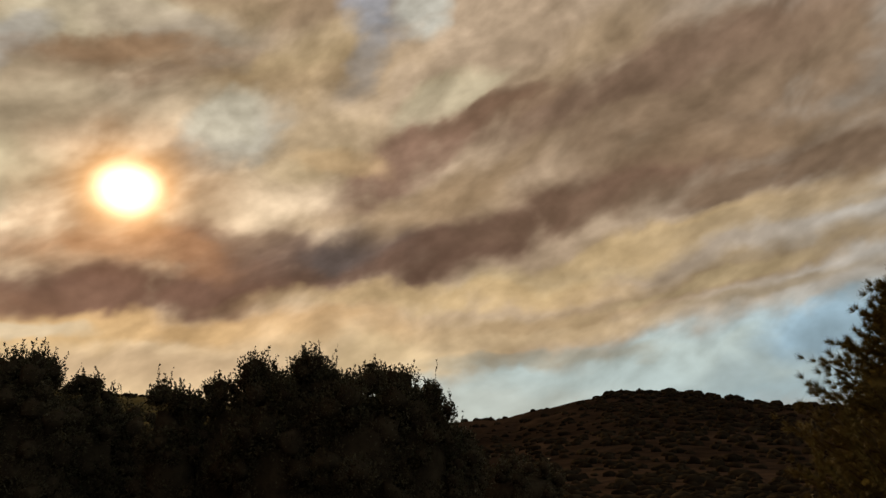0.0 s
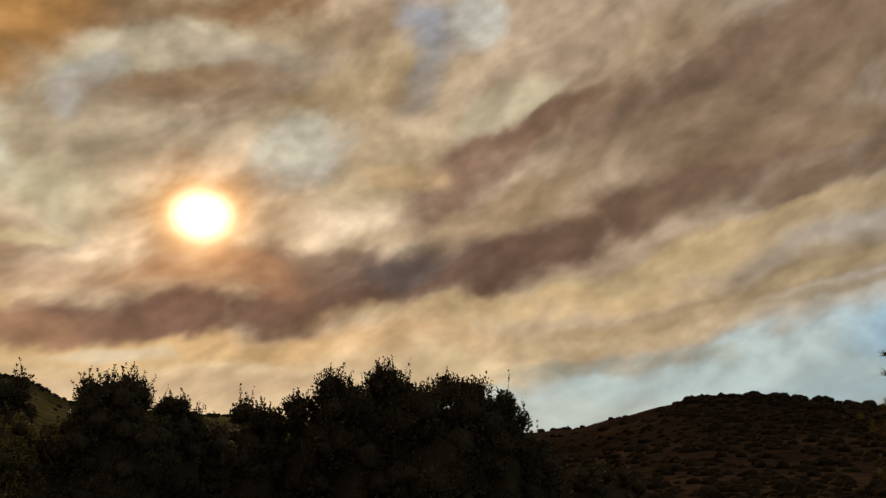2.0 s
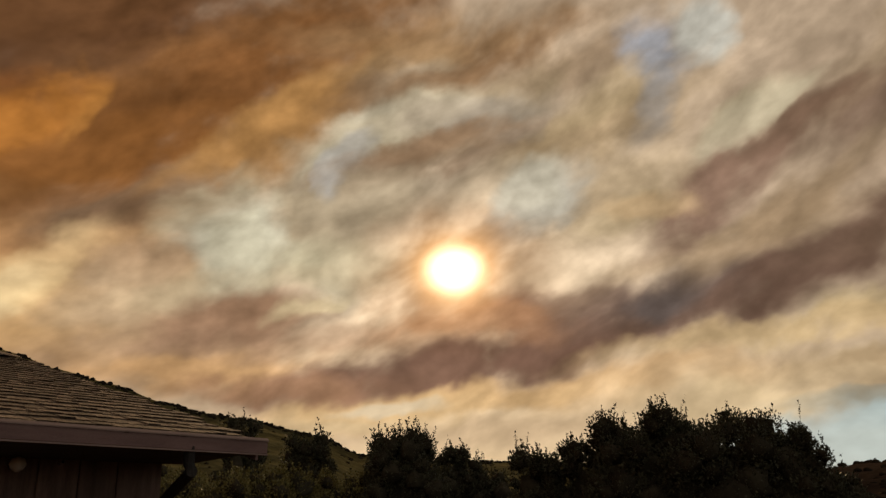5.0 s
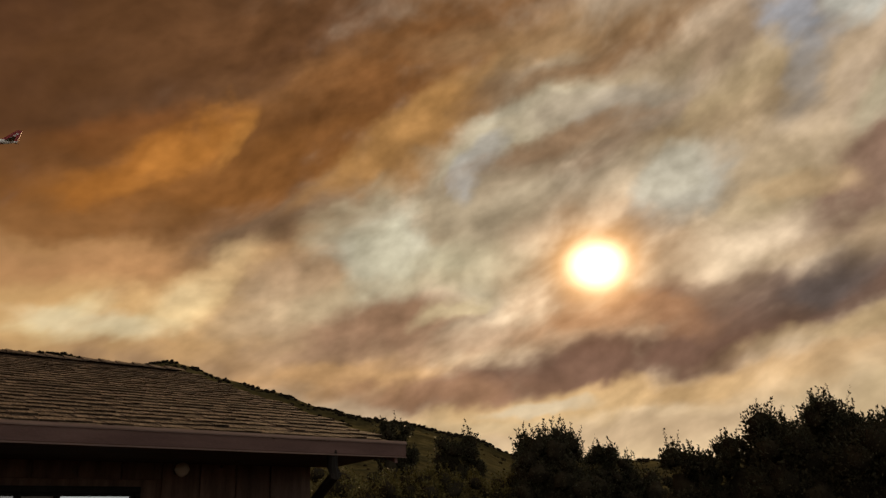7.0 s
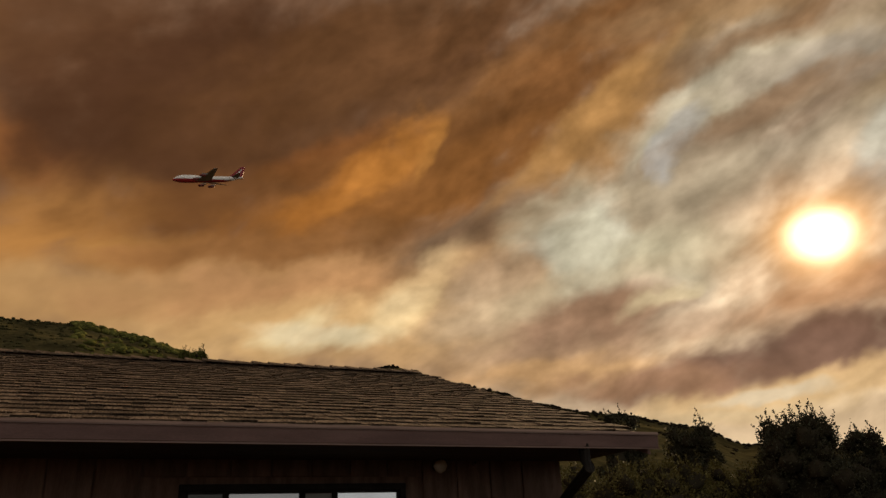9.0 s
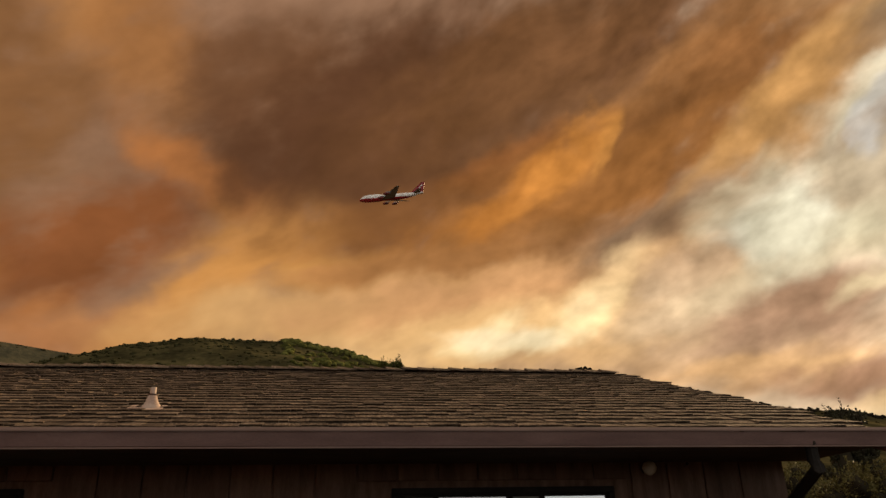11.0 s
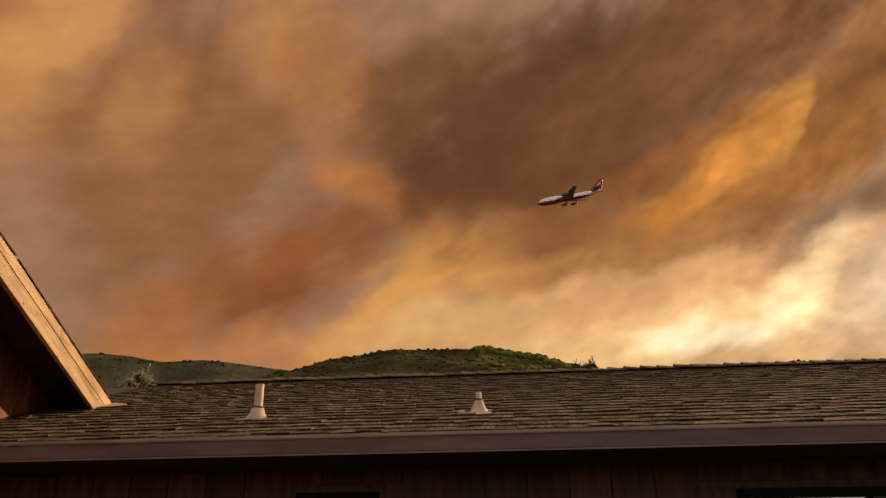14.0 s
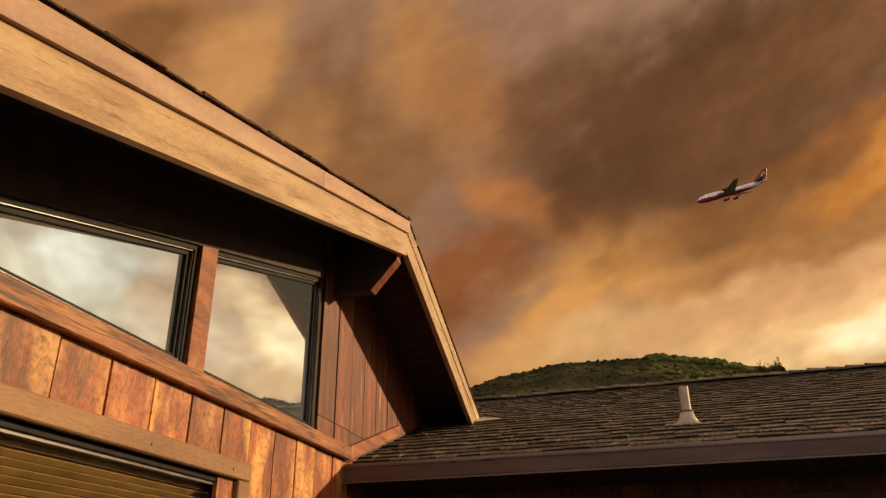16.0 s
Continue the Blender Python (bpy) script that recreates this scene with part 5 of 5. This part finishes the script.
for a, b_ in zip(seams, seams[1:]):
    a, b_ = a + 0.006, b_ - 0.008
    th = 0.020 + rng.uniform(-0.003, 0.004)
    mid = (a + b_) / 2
    # upper field beside the windows, in the siding tone darkened for rake shade
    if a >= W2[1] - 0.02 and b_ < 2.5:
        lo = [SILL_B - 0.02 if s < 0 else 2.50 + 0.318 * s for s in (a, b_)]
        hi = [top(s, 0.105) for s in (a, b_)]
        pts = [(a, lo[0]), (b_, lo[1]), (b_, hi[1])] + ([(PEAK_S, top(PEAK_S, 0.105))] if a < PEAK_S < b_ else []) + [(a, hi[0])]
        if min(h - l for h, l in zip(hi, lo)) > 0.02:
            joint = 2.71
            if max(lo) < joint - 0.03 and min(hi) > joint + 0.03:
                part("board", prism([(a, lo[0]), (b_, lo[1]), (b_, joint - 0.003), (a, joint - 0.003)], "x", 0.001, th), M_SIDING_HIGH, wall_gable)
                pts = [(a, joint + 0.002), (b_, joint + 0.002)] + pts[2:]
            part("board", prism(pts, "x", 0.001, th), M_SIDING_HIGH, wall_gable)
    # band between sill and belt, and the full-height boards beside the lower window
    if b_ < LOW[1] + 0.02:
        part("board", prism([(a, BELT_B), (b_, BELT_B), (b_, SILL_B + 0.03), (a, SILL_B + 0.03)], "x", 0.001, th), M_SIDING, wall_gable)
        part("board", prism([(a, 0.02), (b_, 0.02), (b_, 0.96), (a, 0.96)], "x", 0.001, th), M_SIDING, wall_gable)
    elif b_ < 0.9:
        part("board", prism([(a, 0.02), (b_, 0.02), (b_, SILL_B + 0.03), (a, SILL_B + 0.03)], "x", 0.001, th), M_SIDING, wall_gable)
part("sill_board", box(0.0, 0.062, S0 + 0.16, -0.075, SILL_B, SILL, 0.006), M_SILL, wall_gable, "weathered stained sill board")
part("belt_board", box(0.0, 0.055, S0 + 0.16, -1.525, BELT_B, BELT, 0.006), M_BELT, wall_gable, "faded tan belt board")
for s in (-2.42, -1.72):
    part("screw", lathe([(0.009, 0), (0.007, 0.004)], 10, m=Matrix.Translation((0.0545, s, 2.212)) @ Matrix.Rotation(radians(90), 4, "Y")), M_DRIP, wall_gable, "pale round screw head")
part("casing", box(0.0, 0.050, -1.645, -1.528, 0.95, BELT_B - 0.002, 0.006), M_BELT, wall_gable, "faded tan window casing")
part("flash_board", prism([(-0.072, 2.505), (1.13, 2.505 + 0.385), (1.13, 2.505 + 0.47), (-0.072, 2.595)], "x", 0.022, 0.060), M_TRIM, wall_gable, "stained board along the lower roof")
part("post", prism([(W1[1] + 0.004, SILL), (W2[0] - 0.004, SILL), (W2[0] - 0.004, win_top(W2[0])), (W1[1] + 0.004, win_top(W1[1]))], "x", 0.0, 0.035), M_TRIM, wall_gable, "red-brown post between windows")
# band over the windows, shade under the rake put into its dark tone
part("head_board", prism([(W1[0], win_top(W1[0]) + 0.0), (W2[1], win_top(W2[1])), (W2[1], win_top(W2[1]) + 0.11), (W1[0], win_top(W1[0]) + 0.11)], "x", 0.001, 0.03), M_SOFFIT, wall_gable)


def high_window(name, a, b, label):
    """A slant-headed fixed window: stepped black frame and one mirroring pane."""
    ob = thing(name, WING, label, "window", kind="structure")
    for f0, f1, x0, x1, m in ((0.0, 0.024, -0.05, 0.012, M_FRAME), (0.024, 0.030, -0.05, 0.004, M_ALU), (0.030, 0.050, -0.05, -0.012, M_FRAME)):
        fr = bmesh.new()
        box(x0, x1, a + f0, b - f0, SILL + f0, SILL + f1, bm=fr)
        prism([(a + f0, SILL + f1), (a + f1, SILL + f1), (a + f1, win_top(a + f1) - f1), (a + f0, win_top(a + f0) - f0)], "x", x0, x1, fr)
        prism([(b - f1, SILL + f1), (b - f0, SILL + f1), (b - f0, win_top(b - f0) - f0), (b - f1, win_top(b - f1) - f1)], "x", x0, x1, fr)
        prism([(a + f1, win_top(a + f1) - f1), (b - f1, win_top(b - f1) - f1), (b - f0, win_top(b - f0) - f0), (a + f0, win_top(a + f0) - f0)], "x", x0, x1, fr)
        part("window_frame", fr, m, ob)
    part("pane", prism([(a + 0.050, SILL + 0.050), (b - 0.050, SILL + 0.050), (b - 0.050, win_top(b - 0.050) - 0.050), (a + 0.050, win_top(a + 0.050) - 0.050)], "x", -0.036, -0.028), M_GLASS, ob, "pane mirroring the pale smoky sky")
    return ob


high_window("window_3", *W1, "slant-topped high window mirroring pale smoky sky")
high_window("window_4", *W2, "slant-topped window mirroring the eave and sky")
low_window = thing("window_5", WING, "wide window with closed ochre blinds behind glass", "window", kind="structure")
fr = bmesh.new()
for a in ((LOW[0], LOW[1], 2.140, 2.168), (LOW[0], LOW[1], 1.0, 1.05)):
    box(-0.06, 0.015, a[0], a[1], a[2], a[3], 0.004, fr)
for a in (LOW[0], LOW[1] - 0.06):
    box(-0.06, 0.012, a, a + 0.06, 1.05, 2.14, 0.004, fr)
part("window_frame", fr, M_FRAME, low_window)
part("track", box(-0.05, 0.004, LOW[0] + 0.06, LOW[1] - 0.06, 2.128, 2.139), M_ALU, low_window)
raw("pane", [(-0.03, LOW[0] + 0.06, 1.05), (-0.03, LOW[1] - 0.06, 1.05), (-0.03, LOW[1] - 0.06, 2.128), (-0.03, LOW[0] + 0.06, 2.128)], [(0, 1, 2, 3)], M_CLEAR, low_window).visible_shadow = False
blind = thing("window_blind", WING, "closed ochre slat blind hanging behind the window", "blind")
part("headrail", box(-0.09, -0.05, LOW[0] + 0.08, LOW[1] - 0.08, 2.105, 2.135), M_SLAT, blind)
slat = bpy.data.meshes.new("slat")
bm = box(-0.002, 0.002, LOW[0] + 0.08, LOW[1] - 0.08, -0.0145, 0.0145)
bmesh.ops.transform(bm, matrix=Matrix.Rotation(radians(50), 4, "Y"), verts=bm.verts)
bm.to_mesh(slat)
bm.free()
slat.materials.append(M_SLAT)
for k in range(38):
    ob = new("slat", slat)
    ob.parent = blind
    ob.location = (-0.068, 0, 2.086 - 0.028 * k)
inside = part("wall_inner", box(-3.2, -3.1, S0 + 0.2, 2.4, 0, 3.3), M_INSIDE)
inside.matrix_world = WING
tagged(inside, "dim inner wall of the tall wing", "wall", kind="structure")
wall_near = part("wall_near", box(-5.0, -0.12, S0 + 0.15, S0 + 0.27, 0, 2.55), M_SIDING)
wall_near.matrix_world = WING
tagged(wall_near, "red-brown side wall of the tall wing", "wall", kind="structure")

# chimney with its spark arrestor
chimney = thing("chimney", pose(-6.03, 5.40, 3.10, 0, 0, 6), "cream stucco chimney with a sooty mesh spark arrestor", "chimney")
part("shaft", box(-0.165, 0.165, -0.235, 0.235, 0, 1.63, 0.012), M_STUCCO, chimney)
arrestor = part("arrestor_lid", box(-0.187, 0.187, -0.257, 0.257, 1.868, 1.885, 0.003), M_MESH, chimney, "flat sooty metal lid")
wire = bpy.data.meshes.new("wire")
bm = bmesh.new()
for a in ((-0.172, 0.172, -0.243, -0.238), (-0.172, 0.172, 0.238, 0.243)):
    box(a[0], a[1], a[2], a[3], -0.003, 0.003, bm=bm)
for a in ((-0.174, -0.169, -0.24, 0.24), (0.169, 0.174, -0.24, 0.24)):
    box(a[0], a[1], a[2], a[3], -0.003, 0.003, bm=bm)
bm.to_mesh(wire)
bm.free()
wire.materials.append(M_MESH)
for k in range(17):
    ob = new("wire", wire)
    ob.parent = chimney
    ob.location = (0, 0, 1.664 + 0.0122 * k)
for a, c in ((-0.17, -0.24), (0.17, -0.24), (-0.17, 0.24), (0.17, 0.24)):
    part("post", box(a - 0.007, a + 0.007, c - 0.007, c + 0.007, 1.58, 1.868), M_MESH, chimney)
part("crown", box(-0.18, 0.18, -0.25, 0.25, 1.60, 1.655, 0.01), M_STUCCO, chimney)

# ---------------------------------------------------------------- airliner in the sky


def foil(root, tip, bm=None):
    """A tapered wing between two stations (x lead, chord, y, z, thickness)."""
    bm = bm or bmesh.new()
    loops = []
    for lead, chord, y, z, th in (root, tip):
        loops.append([bm.verts.new((lead - chord * u, y, z + th * v)) for u, v in ((0, 0), (0.12, 0.5), (0.4, 0.6), (1, 0.02), (0.6, -0.3), (0.12, -0.4))])
    for i in range(6):
        bm.faces.new((loops[0][i], loops[0][(i + 1) % 6], loops[1][(i + 1) % 6], loops[1][i]))
    bm.faces.new(loops[0])
    bm.faces.new(loops[1][::-1])
    bmesh.ops.recalc_face_normals(bm, faces=bm.faces)
    return bm


def airliner(m, label):
    ob = thing("airliner", m, label, "airplane")
    bm = bmesh.new()
    loops = []
    for x, r, z, tall in ((35.2, 0.15, -0.7, 1), (34.3, 1.2, -0.5, 1), (32, 2.2, -0.1, 1.12), (29, 2.9, 0.25, 1.24), (25, 3.2, 0.45, 1.30), (14, 3.25, 0.42, 1.28), (9, 3.25, 0.1, 1.06), (-8, 3.25, 0, 1),
                          (-17, 3.0, 0.3, 1), (-26, 2.0, 1.2, 1), (-32, 1.0, 2.0, 1), (-35, 0.3, 2.5, 1)):
        loops.append([bm.verts.new((x, r * math.cos(2 * math.pi * k / 20), z + r * tall * math.sin(2 * math.pi * k / 20))) for k in range(20)])
    for a, b in zip(loops, loops[1:]):
        for k in range(20):
            bm.faces.new((a[k], a[(k + 1) % 20], b[(k + 1) % 20], b[k]))
    bm.faces.new(loops[0])
    bm.faces.new(loops[-1])
    bmesh.ops.recalc_face_normals(bm, faces=bm.faces)
    part("fuselage", bm, M_BODY, ob, "white fuselage with red belly and nose", smooth=True)
    for s in (1, -1):
        wing = part("wing", foil((11.5, 15.5, 2.4 * s, -1.9, 1.5), (-11.5, 4.0, 30.5 * s, 2.6, 0.5)), M_WING, ob)
        part("tailplane", foil((-23, 8.5, 1.0 * s, 2.2, 0.7), (-31.5, 2.8, 11.0 * s, 3.6, 0.3)), M_WING, ob)
        for yy, xx, zz in ((11.7, 9.0, -3.1), (21.0, 1.0, -1.7)):
            e = lathe([(0.9, -3.2), (1.25, -1.5), (1.35, 1.2), (1.2, 2.6), (1.0, 2.7)], 16, m=Matrix.Translation((xx, yy * s, zz)) @ Matrix.Rotation(radians(90), 4, "Y"))
            eng = part("engine", e, M_ENGINE, ob, smooth=True)
            part("pylon", box(xx - 5.0, xx + 0.6, yy * s - 0.2, yy * s + 0.2, zz + 1.0, zz + 2.2), M_WING, eng)
    fin = prism([(-21, 3.0), (-34.5, 3.0), (-37.2, 13.6), (-33.0, 13.6)], "y", -0.35, 0.35)
    fin = part("tail_fin", fin, M_FIN, ob, "tall red tail fin with white figures")
    for k, (a, c) in enumerate(((-29.5, 6.0), (-31.4, 8.0), (-33.2, 10.0))):
        for s in (0.36, -0.36):
            mk = box(-1.0, 1.0, -0.01, 0.01, -0.75, 0.75)
            bmesh.ops.transform(mk, matrix=pose(a, s, c, 0, 28, 0), verts=mk.verts)
            part("mark", mk, M_WHITE, fin)
    return ob


airliner(Matrix.Translation(1.65 * Vector((0, 0, 1)) + toward(4.5, 26.5) * 815) @ Matrix.Rotation(radians(180 - 17), 4, "Z") @ Matrix.Rotation(radians(-11), 4, "X"), "white and red four-engined jet airliner flying under smoke")
